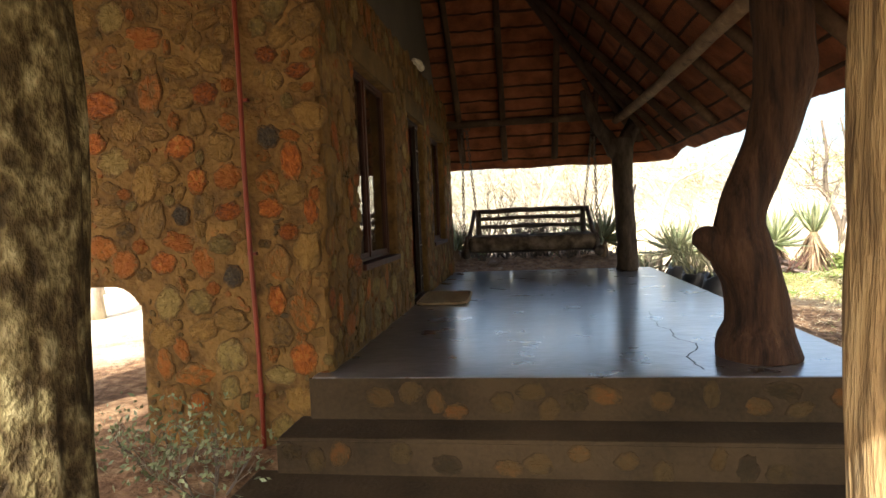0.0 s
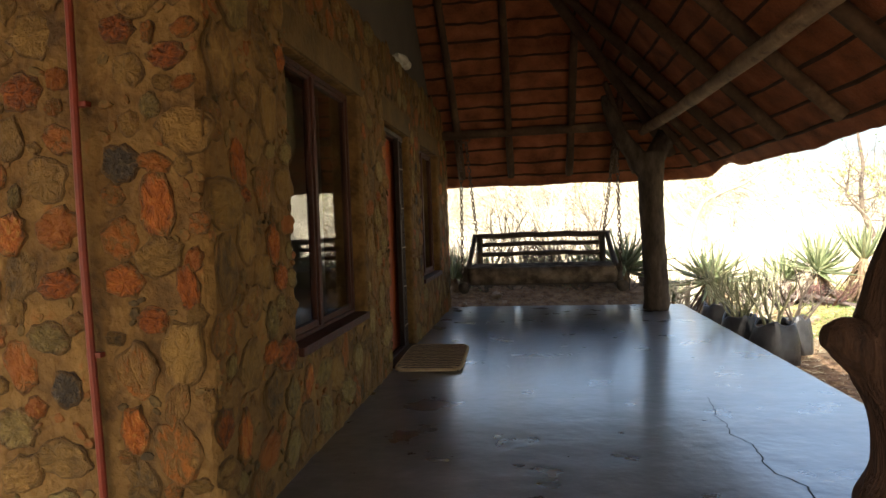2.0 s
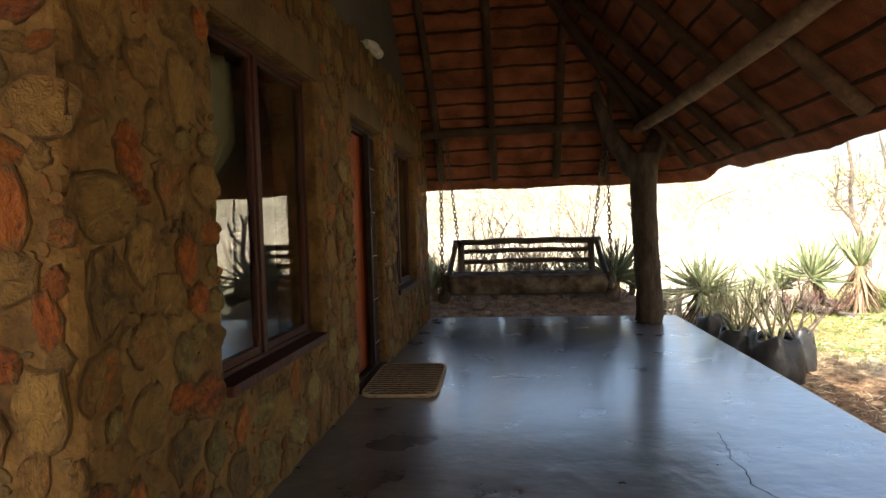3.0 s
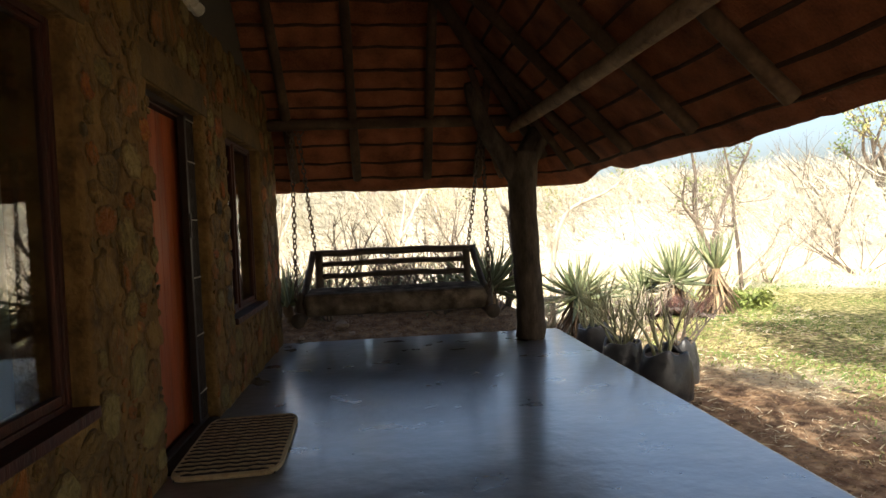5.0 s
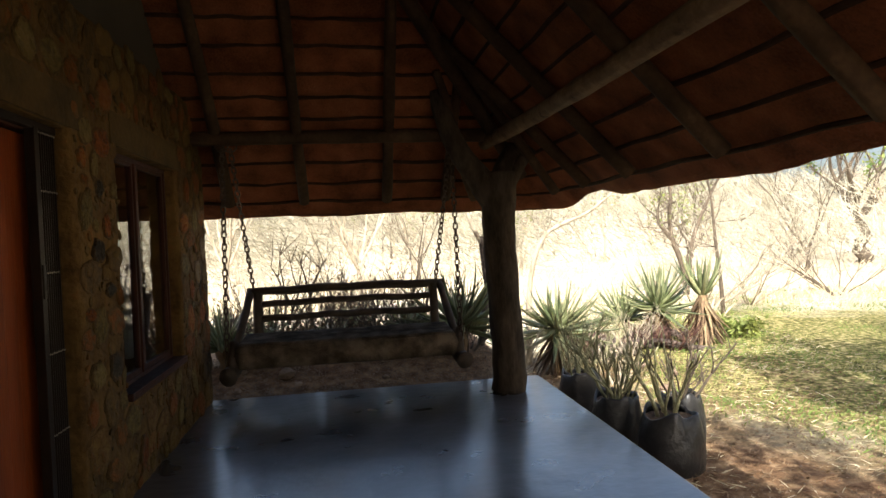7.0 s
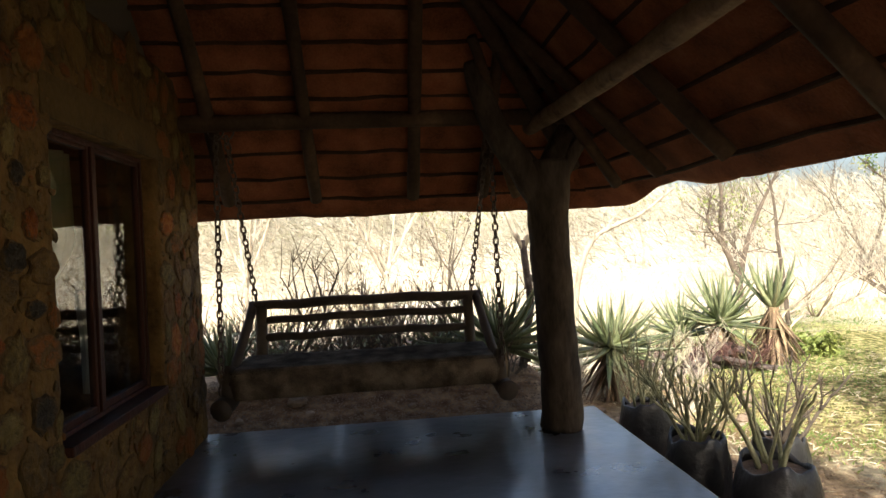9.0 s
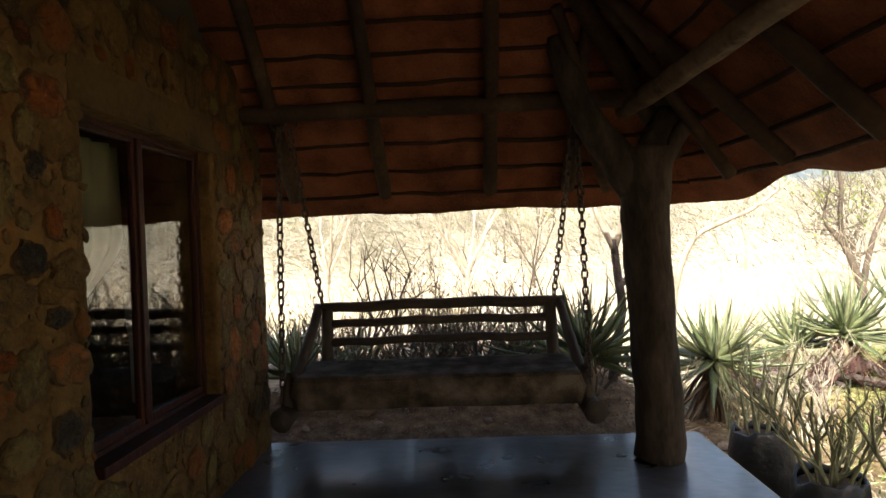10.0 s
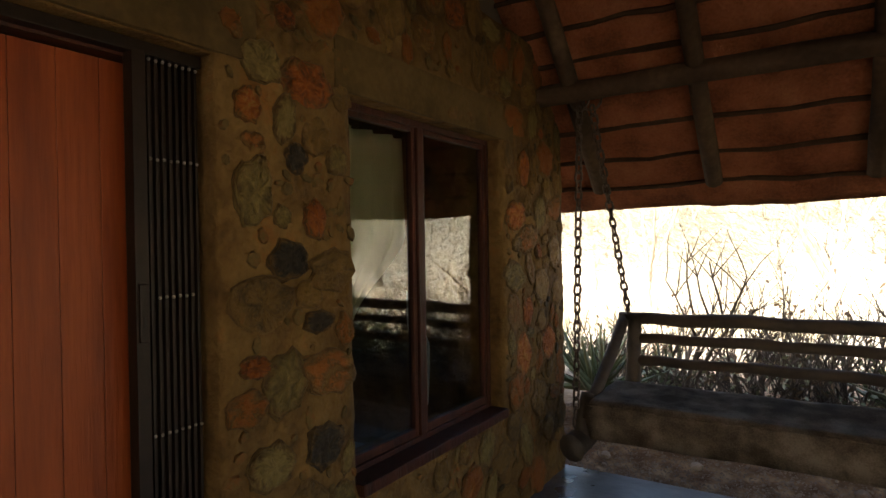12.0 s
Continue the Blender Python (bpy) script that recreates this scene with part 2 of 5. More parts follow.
def ground_material():
    """Red-brown soil with litter, a green lawn patch and pale dry grass further off."""
    m = bpy.data.materials.new("ground_soil")
    m.use_nodes = True
    n, k = m.node_tree.nodes, m.node_tree.links
    b = n["Principled BSDF"]
    b.inputs["Roughness"].default_value = 0.95
    b.inputs["Specular IOR Level"].default_value = 0.1
    co = n.new("ShaderNodeTexCoord")

    def tex(scale, detail=5):
        t = n.new("ShaderNodeTexNoise")
        t.inputs["Scale"].default_value, t.inputs["Detail"].default_value = scale, detail
        k.new(co.outputs["Object"], t.inputs["Vector"])
        return t

    def ramp(src, stops):
        r = n.new("ShaderNodeValToRGB")
        while len(r.color_ramp.elements) < len(stops):
            r.color_ramp.elements.new(0.5)
        for e, (p, c) in zip(r.color_ramp.elements, stops):
            e.position, e.color = p, (*c, 1)
        k.new(src, r.inputs[0])
        return r

    soil = ramp(tex(9, 8).outputs["Fac"], [(0.3, (0.082, 0.045, 0.025)), (0.5, (0.168, 0.100, 0.055)), (0.68, (0.30, 0.20, 0.115))])
    lawn = ramp(tex(14, 8).outputs["Fac"], [(0.36, (0.055, 0.055, 0.016)), (0.5, (0.16, 0.155, 0.05)), (0.64, (0.42, 0.35, 0.17))])
    hay = ramp(tex(3, 8).outputs["Fac"], [(0.3, (0.40, 0.34, 0.23)), (0.5, (0.53, 0.47, 0.355)), (0.7, (0.62, 0.57, 0.46))])

    def blob(x, y, rx, ry):
        mp = n.new("ShaderNodeMapping")
        mp.inputs["Location"].default_value = (-x / rx, -y / ry, 0)
        mp.inputs["Scale"].default_value = (1 / rx, 1 / ry, 0)
        k.new(co.outputs["Object"], mp.inputs["Vector"])
        ln = n.new("ShaderNodeVectorMath")
        ln.operation = "LENGTH"
        k.new(mp.outputs[0], ln.inputs[0])
        wob = n.new("ShaderNodeMath")
        wob.operation = "MULTIPLY_ADD"
        wob.inputs[1].default_value = 0.9
        k.new(tex(0.8).outputs["Fac"], wob.inputs[0])
        k.new(ln.outputs["Value"], wob.inputs[2])
        mr = n.new("ShaderNodeMapRange")
        mr.inputs["From Min"].default_value, mr.inputs["From Max"].default_value = 1.2, 1.65
        mr.inputs["To Min"].default_value, mr.inputs["To Max"].default_value = 1.0, 0.0
        k.new(wob.outputs[0], mr.inputs["Value"])
        return mr.outputs[0]

    def over(base, top, fac):
        x = n.new("ShaderNodeMix")
        x.data_type = "RGBA"
        k.new(fac, x.inputs[0])
        k.new(base, x.inputs[6])
        k.new(top, x.inputs[7])
        return x.outputs[2]

    c = over(hay.outputs[0], lawn.outputs[0], blob(8.5, 11.5, 5.5, 5.5))
    c = over(c, soil.outputs[0], blob(0.5, 4.5, 5.2, 10.4))
    k.new(c, b.inputs["Base Color"])
    bp = n.new("ShaderNodeBump")
    bp.inputs["Strength"].default_value, bp.inputs["Distance"].default_value = 0.8, 0.04
    k.new(tex(22, 8).outputs["Fac"], bp.inputs["Height"])
    k.new(bp.outputs[0], b.inputs["Normal"])
    return m


GROUND = ground_material()


# ---- mesh helpers ----
def part(name, bm, material, parent=None, label="", smooth=False):
    """Links a bmesh as one mesh object, under a thing or a part if parent is given."""
    me = bpy.data.meshes.new(name)
    bm.to_mesh(me)
    bm.free()
    me.materials.append(material)
    if smooth:
        for p in me.polygons:
            p.use_smooth = True
    ob = new(name, me)
    ob.parent = parent
    if label:
        tagged(ob, label)
    return ob


def piece(name, me, m, parent):
    """One more object on shared mesh data, at the pose m within its parent."""
    ob = new(name, me)
    ob.parent = parent
    ob.matrix_basis = m
    return ob


def raw(name, verts, faces, material, parent=None, smooth=False):
    me = bpy.data.meshes.new(name)
    me.from_pydata(verts, [], faces)
    me.materials.append(material)
    if smooth:
        for p in me.polygons:
            p.use_smooth = True
    ob = new(name, me)
    ob.parent = parent
    return ob


def thing(name, x, y, z, label, category, group="", rz=0):
    ob = new(name)
    ob.matrix_basis = pose(x, y, z, 0, 0, rz)
    return tagged(ob, label, category, group)


def box(bm, x0, x1, y0, y1, z0, z1, bevel=0.0):
    r = bmesh.ops.create_cube(bm, size=1, matrix=Matrix.Translation(((x0 + x1) / 2, (y0 + y1) / 2, (z0 + z1) / 2)) @ Matrix.Diagonal((x1 - x0, y1 - y0, z1 - z0, 1)))
    if bevel:
        edges = list({e for v in r["verts"] for e in v.link_edges})
        bmesh.ops.bevel(bm, geom=edges, offset=bevel, segments=2, profile=0.6, affect="EDGES")
    return bm


def boxes(*all_sizes, bevel=0.0):
    bm = bmesh.new()
    for s in all_sizes:
        box(bm, *s, bevel=bevel)
    return bm


def tube(bm, points, radii, sides=8, rough=0.0, seed=0.0, freq=3.0):
    """A swept, tapered tube with caps; rough makes its girth uneven."""
    pts = [Vector(p) for p in points]
    rings = []
    ref = Vector((0.31, 0.17, 0.93))
    for i, p in enumerate(pts):
        d = (pts[min(i + 1, len(pts) - 1)] - pts[max(i - 1, 0)]).normalized()
        if abs(d.dot(ref)) > 0.95:
            ref = Vector((0.95, 0.1, 0.2))
        a = d.cross(ref).normalized()
        b = d.cross(a)
        r = radii[i] if hasattr(radii, "__len__") else radii
        ring = []
        for j in range(sides):
            t = 2 * math.pi * j / sides
            w = a * math.cos(t) + b * math.sin(t)
            rr = r * (1 + rough * noise.noise((p + w * r) * freq + Vector((seed, seed, seed)))) if rough else r
            ring.append(bm.verts.new(p + w * rr))
        rings.append(ring)
    for r0, r1 in zip(rings, rings[1:]):
        for j in range(sides):
            bm.faces.new((r0[j], r0[(j + 1) % sides], r1[(j + 1) % sides], r1[j]))
    bm.faces.new(rings[0][::-1])
    bm.faces.new(rings[-1])
    return bm


def smooth_line(points, steps):
    """Catmull-Rom through points given as tuples of any length."""
    p = [np.array(q, float) for q in points]
    p = [2 * p[0] - p[1], *p, 2 * p[-1] - p[-2]]
    out = []
    for i in range(1, len(p) - 2):
        for s in range(steps):
            t = s / steps
            out.append(0.5 * (2 * p[i] + (p[i + 1] - p[i - 1]) * t + (2 * p[i - 1] - 5 * p[i] + 4 * p[i + 1] - p[i + 2]) * t * t + (3 * p[i] - p[i - 1] - 3 * p[i + 1] + p[i + 2]) * t**3))
    out.append(p[-2])
    return out


def step01(a, b, v):
    t = min(1.0, max(0.0, (v - a) / (b - a)))
    return t * t * (3 - 2 * t)


# ---- ground ----
def ground_z(x, y):
    z = -0.47 - 0.15 * (1 - step01(1.0, 2.1, y)) * step01(-6, -2, x) * step01(8, 4, x)
    z += (0.40 * step01(9.5, 10.4, y) + 0.22 * step01(10.45, 11.5, y)) * step01(3.1, 2.1, x) * step01(22, 15, y) * step01(-9, -5, x)
    d = math.hypot(x, y - 8)
    z += 0.055 * max(0.0, d - 28) * step01(140, 90, d) + (0.055 * 80 * (1 - step01(140, 90, d)))
    z += 0.05 * noise.noise(Vector((x * 0.35, y * 0.35, 3.3))) * step01(2, 8, d)
    return z + 0.012 * noise.noise(Vector((x * 2.1, y * 2.1, 0.7)))


def build_ground():
    N = 320
    axis = [math.sinh(6.8 * (2 * i / N - 1)) / math.sinh(6.8) * 700 for i in range(N + 1)]
    verts = [(1.2 + a, 10.6 + b, ground_z(1.2 + a, 10.6 + b)) for b in axis for a in axis]
    faces = [(j * (N + 1) + i, j * (N + 1) + i + 1, (j + 1) * (N + 1) + i + 1, (j + 1) * (N + 1) + i) for j in range(N) for i in range(N)]
    tagged(raw("ground", verts, faces, GROUND, smooth=True), "sunlit red-brown soil with dry grass and lawn", "ground", kind="structure")


build_ground()

# ---- veranda floor and steps ----
WX, WF, WE = -0.67, 3.96, 10.42
SLAB_X, SLAB_F, SLAB_B = 2.55, 3.84, 10.47
FL = tagged(part("floor", box(bmesh.new(), WX - 0.1, SLAB_X, SLAB_F, SLAB_B, -0.7, 0.0, 0.012), SCREED), "polished dark grey screed veranda floor with a hairline crack", "floor", kind="structure")
bm = bmesh.new()
box(bm, -0.86, SLAB_X, 3.52, SLAB_F + 0.05, -0.75, -0.25, 0.015)
ST1 = tagged(part("step_1", bm, STEP), "stone-faced cement step below the veranda", "step", kind="structure")
bm = bmesh.new()
box(bm, -1.0, SLAB_X, 2.0, 3.56, -0.8, -0.45, 0.015)
tagged(part("landing", bm, STEP), "worn cement landing before the veranda steps", "landing", kind="structure")

for name, x0, y, z0, z1, owner in (("riser_face", WX - 0.11, SLAB_F, -0.25, -0.004, FL), ("riser_face", -0.865, 3.52, -0.45, -0.27, ST1)):
    part(name, boxes((x0, SLAB_X, y - 0.006, y + 0.01, z0, z1)), STEP, owner, "brown mortar riser with set stones")

# ---- house walls ----
W1, DR, W2, TOP, SILL = (4.77, 6.02), (6.78, 7.735), (8.33, 9.55), 2.085, 0.60
TOP1 = 2.14  # the first window reaches a little higher
SKIN = 0.03  # depth of the uneven mortar face before the wall cores
EAVE_TOP = 2.72
bm = bmesh.new()
T0 = WX - 0.3
for y0, y1, z0, z1 in ((WF, W1[0], -0.7, EAVE_TOP), (*W1, -0.7, SILL), (*W1, TOP1, EAVE_TOP), (W1[1], DR[0], -0.7, EAVE_TOP), (*DR, -0.7, -0.004), (*DR, TOP, EAVE_TOP), (DR[1], W2[0], -0.7, EAVE_TOP), (*W2, -0.7, SILL), (*W2, TOP, EAVE_TOP), (W2[1], WE, -0.7, EAVE_TOP)):
    box(bm, T0, WX - SKIN, y0, y1, z0, z1)
WALL_E = tagged(part("wall_east", bm, MORTAR), "rubble stone house wall with brown mortar", "wall", kind="structure")

ARCH = (-3.15, -1.95, 0.57)
bm = bmesh.new()
box(bm, ARCH[1], T0, WF + SKIN, WF + 0.3, -0.8, EAVE_TOP)
box(bm, -3.9, ARCH[0], WF + SKIN, WF + 0.3, -0.8, EAVE_TOP)
N = 44


def arch_top(x):
    """Height of the rounded opening at x, or far below where there is none."""
    q = min(x - ARCH[0], ARCH[1] - x)
    if q <= 0:
        return -9.0
    return ARCH[2] - (0.2 - math.sqrt(max(0.0, 0.04 - (0.2 - q) ** 2)) if q < 0.2 else 0.0)


for i in range(N):
    a, b = (ARCH[0] + (ARCH[1] - ARCH[0]) * q / N for q in (i, i + 1))
    box(bm, a, b, WF + SKIN, WF + 0.3, arch_top((a + b) / 2), EAVE_TOP)
WALL_F = tagged(part("wall_front", bm, MORTAR), "rubble stone front wall with a rounded low opening", "wall", kind="structure")



def corner_at(v):
    """The worn outer corner between the front and the east face, at height v."""
    return Vector((WX - 0.014 + 0.02 * noise.noise(Vector((v * 5, 1, 1))), WF + 0.014 + 0.02 * noise.noise(Vector((v * 5, 7, 3))), v))


def mortar_face(parent, frame_m, u_marks, v_marks, inside, corner_u, seed, rim=None):
    """Trowelled lumpy mortar over a wall core, turned back at its edges and worn round at openings."""
    def ticks(marks):
        out = []
        for a, b in zip(marks, marks[1:]):
            n = max(1, round((b - a) / 0.024))
            out += [a + (b - a) * i / n for i in range(n)]
        return out + [marks[-1]]
    us, vs = ticks(u_marks), ticks(v_marks)
    nu, nv = len(us) - 1, len(vs) - 1
    solid = [[inside((us[i] + us[i + 1]) / 2, (vs[j] + vs[j + 1]) / 2) for j in range(nv)] for i in range(nu)]

    def full(i, j):
        return 0 <= i < nu and 0 <= j < nv and solid[i][j]
    near = [[min([2] + [max(abs(p), abs(q)) for p in (-2, -1, 0, 1) for q in (-2, -1, 0, 1) if 0 <= i + p < nu and 0 <= j + q < nv and not solid[i + p][j + q]]) for j in range(nv + 1)] for i in range(nu + 1)]
    verts, faces, index = [], [], {}

    def vert(i, j, back):
        key = (i, j, back)
        if key not in index:
            u, v = us[i], vs[j]
            if rim and abs(rim(u) - v) < 0.06 and not all(full(i + p, j + q) for p in (-1, 0) for q in (-1, 0)):
                v = rim(u)
            p = Vector((u, v, seed))
            out = 0.007 * noise.noise(p * 4) + 0.006 * noise.noise(p * 11) + 0.004 * noise.noise(p * 27)
            if near[i][j] < 2:
                out -= 0.011 * (2 - near[i][j])
            w = frame_m @ Vector((u, v, -SKIN if back else out))
            d = abs(u - corner_u)
            if d < 0.09 and not back:
                w = w.lerp(corner_at(v), (1 - d / 0.09) ** 2)
            index[key] = len(verts)
            verts.append(tuple(w))
        return index[key]

    for i in range(nu):
        for j in range(nv):
            if not solid[i][j]:
                continue
            faces.append((vert(i, j, 0), vert(i + 1, j, 0), vert(i + 1, j + 1, 0), vert(i, j + 1, 0)))
            for di, dj, a, b in ((-1, 0, (i, j + 1), (i, j)), (1, 0, (i + 1, j), (i + 1, j + 1)), (0, -1, (i, j), (i + 1, j)), (0, 1, (i + 1, j + 1), (i, j + 1))):
                if not full(i + di, j + dj):
                    faces.append((vert(*b, 0), vert(*a, 0), vert(*a, 1), vert(*b, 1)))
    return raw("mortar_face", verts, faces, MORTAR, parent, smooth=True)


EAST = Matrix(((0, 0, 1, WX), (1, 0, 0, 0), (0, 1, 0, 0), (0, 0, 0, 1)))
SOUTH = Matrix(((1, 0, 0, 0), (0, 0, -1, WF), (0, 1, 0, 0), (0, 0, 0, 1)))
mortar_face(WALL_E, EAST, [WF, *W1, *DR, *W2, WE], [-0.02, SILL, TOP, TOP1, EAVE_TOP], lambda u, v: not (v < TOP and (DR[0] < u < DR[1] or v > SILL and W2[0] < u < W2[1]) or SILL < v < TOP1 and W1[0] < u < W1[1]), WF, 2.0)
mortar_face(WALL_F, SOUTH, [-3.9, *ARCH[:2], WX], [-0.75, ARCH[2], EAVE_TOP], lambda u, v: v > arch_top(u), WX, 5.0, arch_top)

# Plastered wall above the ledge, up into the roof
tagged(part("wall_upper", boxes((WX - 0.34, WX - 0.12, WF + 0.12, WE - 0.1, EAVE_TOP, 5.05)), PLASTER), "dull brown plastered wall up under the thatch", "wall", kind="structure")
tagged(part("wall_gable", boxes((-2.2, WX - 0.34, WF + 0.12, WF + 0.3, EAVE_TOP, 4.3)), PLASTER), "dull brown plastered gable under the thatch", "wall", kind="structure")
tagged(part("wall_north", boxes((-3.4, T0, WE - 0.3, WE, -0.7, EAVE_TOP)), MORTAR), "rubble stone end wall of the house", "wall", kind="structure")
tagged(part("wall_west", boxes((-2.05, -1.9, WF + 0.3, 6.3, -0.7, 2.6), (-3.4, -1.9, 6.3, 6.45, -0.7, 2.6), (-3.4, -3.25, 6.45, WE - 0.3, -0.7, 2.6)), ROOM), "plain painted wall closing the rooms", "wall", kind="structure")
tagged(part("floor_inside", boxes((-3.25, T0, 6.45, WE - 0.3, -0.3, -0.01), (-1.9, T0, WF + 0.3, 6.45, -0.3, -0.01)), SCREED), "dark polished floor inside the rooms", "floor", kind="structure")
tagged(part("ceiling", boxes((-3.4, T0, WF + 0.3, WE - 0.3, 2.6, 2.66)), ROOM), "plain painted room ceiling", "ceiling", kind="structure")
tagged(part("wall_inside", boxes((-3.25, T0, 7.95, 8.05, -0.01, 2.6)), ROOM), "plain painted partition inside", "wall", kind="structure")

# Lintel plaster bands over the openings, a little proud
for (y0, y1), z in ((W1, TOP1), (DR, TOP), (W2, TOP)):
    bm = bmesh.new()
    box(bm, WX - 0.05, WX + 0.006, y0 - 0.1, y1 + 0.14, z + 0.002, z + 0.2, 0.004)
    tagged(part("trim", bm, LINTEL, WALL_E), "smooth plaster lintel band")


def window_unit(name, y0, y1, z1, glass_label):
    x = WX - 0.085
    z0 = SILL
    w = tagged(new(name), glass_label, "window", kind="structure")
    f, g = 0.03, 0.024
    mid = y0 + (y1 - y0) * 0.455
    part("window_frame", boxes((x - 0.06, x, y0, y0 + f, z0, z1), (x - 0.06, x, y1 - f, y1, z0, z1), (x - 0.06, x, y0 + f, y1 - f, z1 - f, z1), (x - 0.06, x, y0 + f, y1 - f, z0, z0 + f), (x - 0.06, x + 0.004, mid - 0.024, mid + 0.024, z0 + f, z1 - f), bevel=0.006), FRAME, w)
    for a, b in ((y0 + f, mid - 0.024), (mid + 0.024, y1 - f)):
        sash = part("sash", boxes((x - 0.045, x - 0.01, a, a + 0.026, z0 + f, z1 - f), (x - 0.045, x - 0.01, b - 0.026, b, z0 + f, z1 - f), (x - 0.045, x - 0.01, a + 0.026, b - 0.026, z0 + f, z0 + f + 0.04), (x - 0.045, x - 0.01, a + 0.026, b - 0.026, z1 - f - g, z1 - f), bevel=0.005), FRAME, w)
        pane = part("pane", boxes((x - 0.030, x - 0.026, a + 0.022, b - 0.022, z0 + f + 0.03, z1 - f - g + 0.005)), GLASS, sash)
        pane.visible_shadow = False
    part("window_sill", box(bmesh.new(), x - 0.06, WX + 0.024, y0 - 0.0, y1 + 0.0, z0 - 0.04, z0 + 0.008, 0.006), FRAME, w, "dark red-brown wooden sill")
    return w


window_unit("window_1", *W1, TOP1, "two-pane dark wooden window mirroring the garden")
window_unit("window_2", *W2, TOP, "two-pane dark wooden window with garden reflections")


def curtain(label, y_top0, y_top1, y_low0, y_low1, z0, z1, material, x, waves=5, tie=0.5):
    """A hanging cloth that narrows from its top width to its lower width below a tie."""
    bm = bmesh.new()
    nu, nv = 36, 30
    grid = []
    for j in range(nv + 1):
        v = j / nv
        s = step01(tie, tie + 0.3, v)
        a, b = y_top0 + (y_low0 - y_top0) * s, y_top1 + (y_low1 - y_top1) * s
        grid.append([bm.verts.new((x + 0.025 * math.sin(waves * 2 * math.pi * i / nu + 0.6 * math.sin(3 * v)), a + (b - a) * i / nu, z1 + (z0 - z1) * v)) for i in range(nu + 1)])
    for j in range(nv):
        for i in range(nu):
            bm.faces.new((grid[j][i], grid[j][i + 1], grid[j + 1][i + 1], grid[j + 1][i]))
    bmesh.ops.solidify(bm, geom=bm.faces[:], thickness=0.004)
    return tagged(part("curtain", bm, material, smooth=True), label, "curtain")


curtain("olive green curtain tied back inside the window", W1[0] + 0.03, W1[0] + 0.62, W1[0] + 0.0, W1[0] + 0.2, 0.66, 2.10, CURTAIN, WX - 0.235, 4, 0.25)
curtain("olive green curtain drawn half open inside the window", W2[0] + 0.03, W2[0] + 0.62, W2[0] + 0.02, W2[0] + 0.22, 0.62, 2.03, CURTAIN, WX - 0.235, 4, 0.32)
curtain("white net curtain gathered behind the pane", W2[0] + 0.67, W2[0] + 0.71, W2[0] + 0.68, W2[0] + 0.82, 0.7, 1.28, VOILE, WX - 0.24, 3, 0.2)

# ---- door and folded security gate ----
door = tagged(new("door_1"), "closed orange-brown plank door in a dark frame", "door", kind="structure")
part("door_frame", boxes((WX - 0.2, WX - 0.1, DR[0], DR[0] + 0.05, 0.0, TOP), (WX - 0.2, WX - 0.1, DR[1] - 0.05, DR[1], 0.0, TOP), (WX - 0.2, WX - 0.1, DR[0] + 0.05, DR[1] - 0.05, TOP - 0.05, TOP), bevel=0.006), FRAME, door)
PL = (DR[1] - DR[0] - 0.1) / 8
for i in range(8):
    a = DR[0] + 0.05 + i * PL
    part("plank", box(bmesh.new(), WX - 0.185, WX - 0.145, a + 0.0006, a + PL - 0.0006, 0.012, TOP - 0.055, 0.002), DOOR, door)
part("threshold", box(bmesh.new(), WX - 0.2, WX + 0.01, DR[0], DR[1], -0.003, 0.022, 0.006), STEP, door, "pale cement threshold")
bm = bmesh.new()
tube(bm, [(WX - 0.145, DR[0] + 0.14, 1.0), (WX - 0.09, DR[0] + 0.14, 1.0), (WX - 0.09, DR[0] + 0.24, 1.0)], 0.009, 8)
part("door_handle", bm, STEEL, door)

gate = thing("security_gate", WX - 0.082, DR[1] - 0.13, 0.0, "folded dark steel trellis gate with bright rivets", "security gate")
for i in range(8):
    y = -0.0455 + i * 0.0205
    part("upright", box(bmesh.new(), -0.016, 0.016, y, y + 0.009, 0.05, TOP - 0.04, 0.002), STEEL, gate)
part("lock_stile", box(bmesh.new(), -0.022, 0.022, -0.092, -0.053, 0.04, TOP - 0.03, 0.003), STEEL, gate)
part("top_track", box(bmesh.new(), -0.02, 0.02, DR[0] - DR[1] + 0.14, 0.12, TOP - 0.04, TOP - 0.005, 0.003), STEEL, gate)
part("bottom_track", box(bmesh.new(), -0.018, 0.018, DR[0] - DR[1] + 0.14, 0.12, 0.022, 0.045, 0.003), STEEL, gate)
bm = bmesh.new()
bmesh.ops.create_uvsphere(bm, u_segments=8, v_segments=5, radius=0.0052)
RIVET_HEAD = bpy.data.meshes.new("rivet")
bm.to_mesh(RIVET_HEAD)
bm.free()
RIVET_HEAD.materials.append(RIVET)
for z in (0.232, 0.614, 0.997, 1.379, 1.762, TOP - 0.05):
    for i in range(1 if 1.3 < z < 1.4 else 0, 8 if not 1.3 < z < 1.4 else 7):
        piece("rivet", RIVET_HEAD, pose(0.017, -0.041 + i * 0.0205, z - 0.002 * (i % 2)), gate)
for i in range(7):
    y = -0.0455 + i * 0.0205
    part("link_strip", boxes((-0.006, 0.002, y + 0.0095, y + 0.020, 0.07, TOP - 0.06)), STEEL, gate)
part("lock", box(bmesh.new(), 0.02, 0.03, -0.086, -0.060, 1.26, 1.42, 0.004), STEEL, gate)
part("keyhole", box(bmesh.new(), 0.0295, 0.0315, -0.077, -0.069, 1.30, 1.33, 0.0005), CRACK, gate)

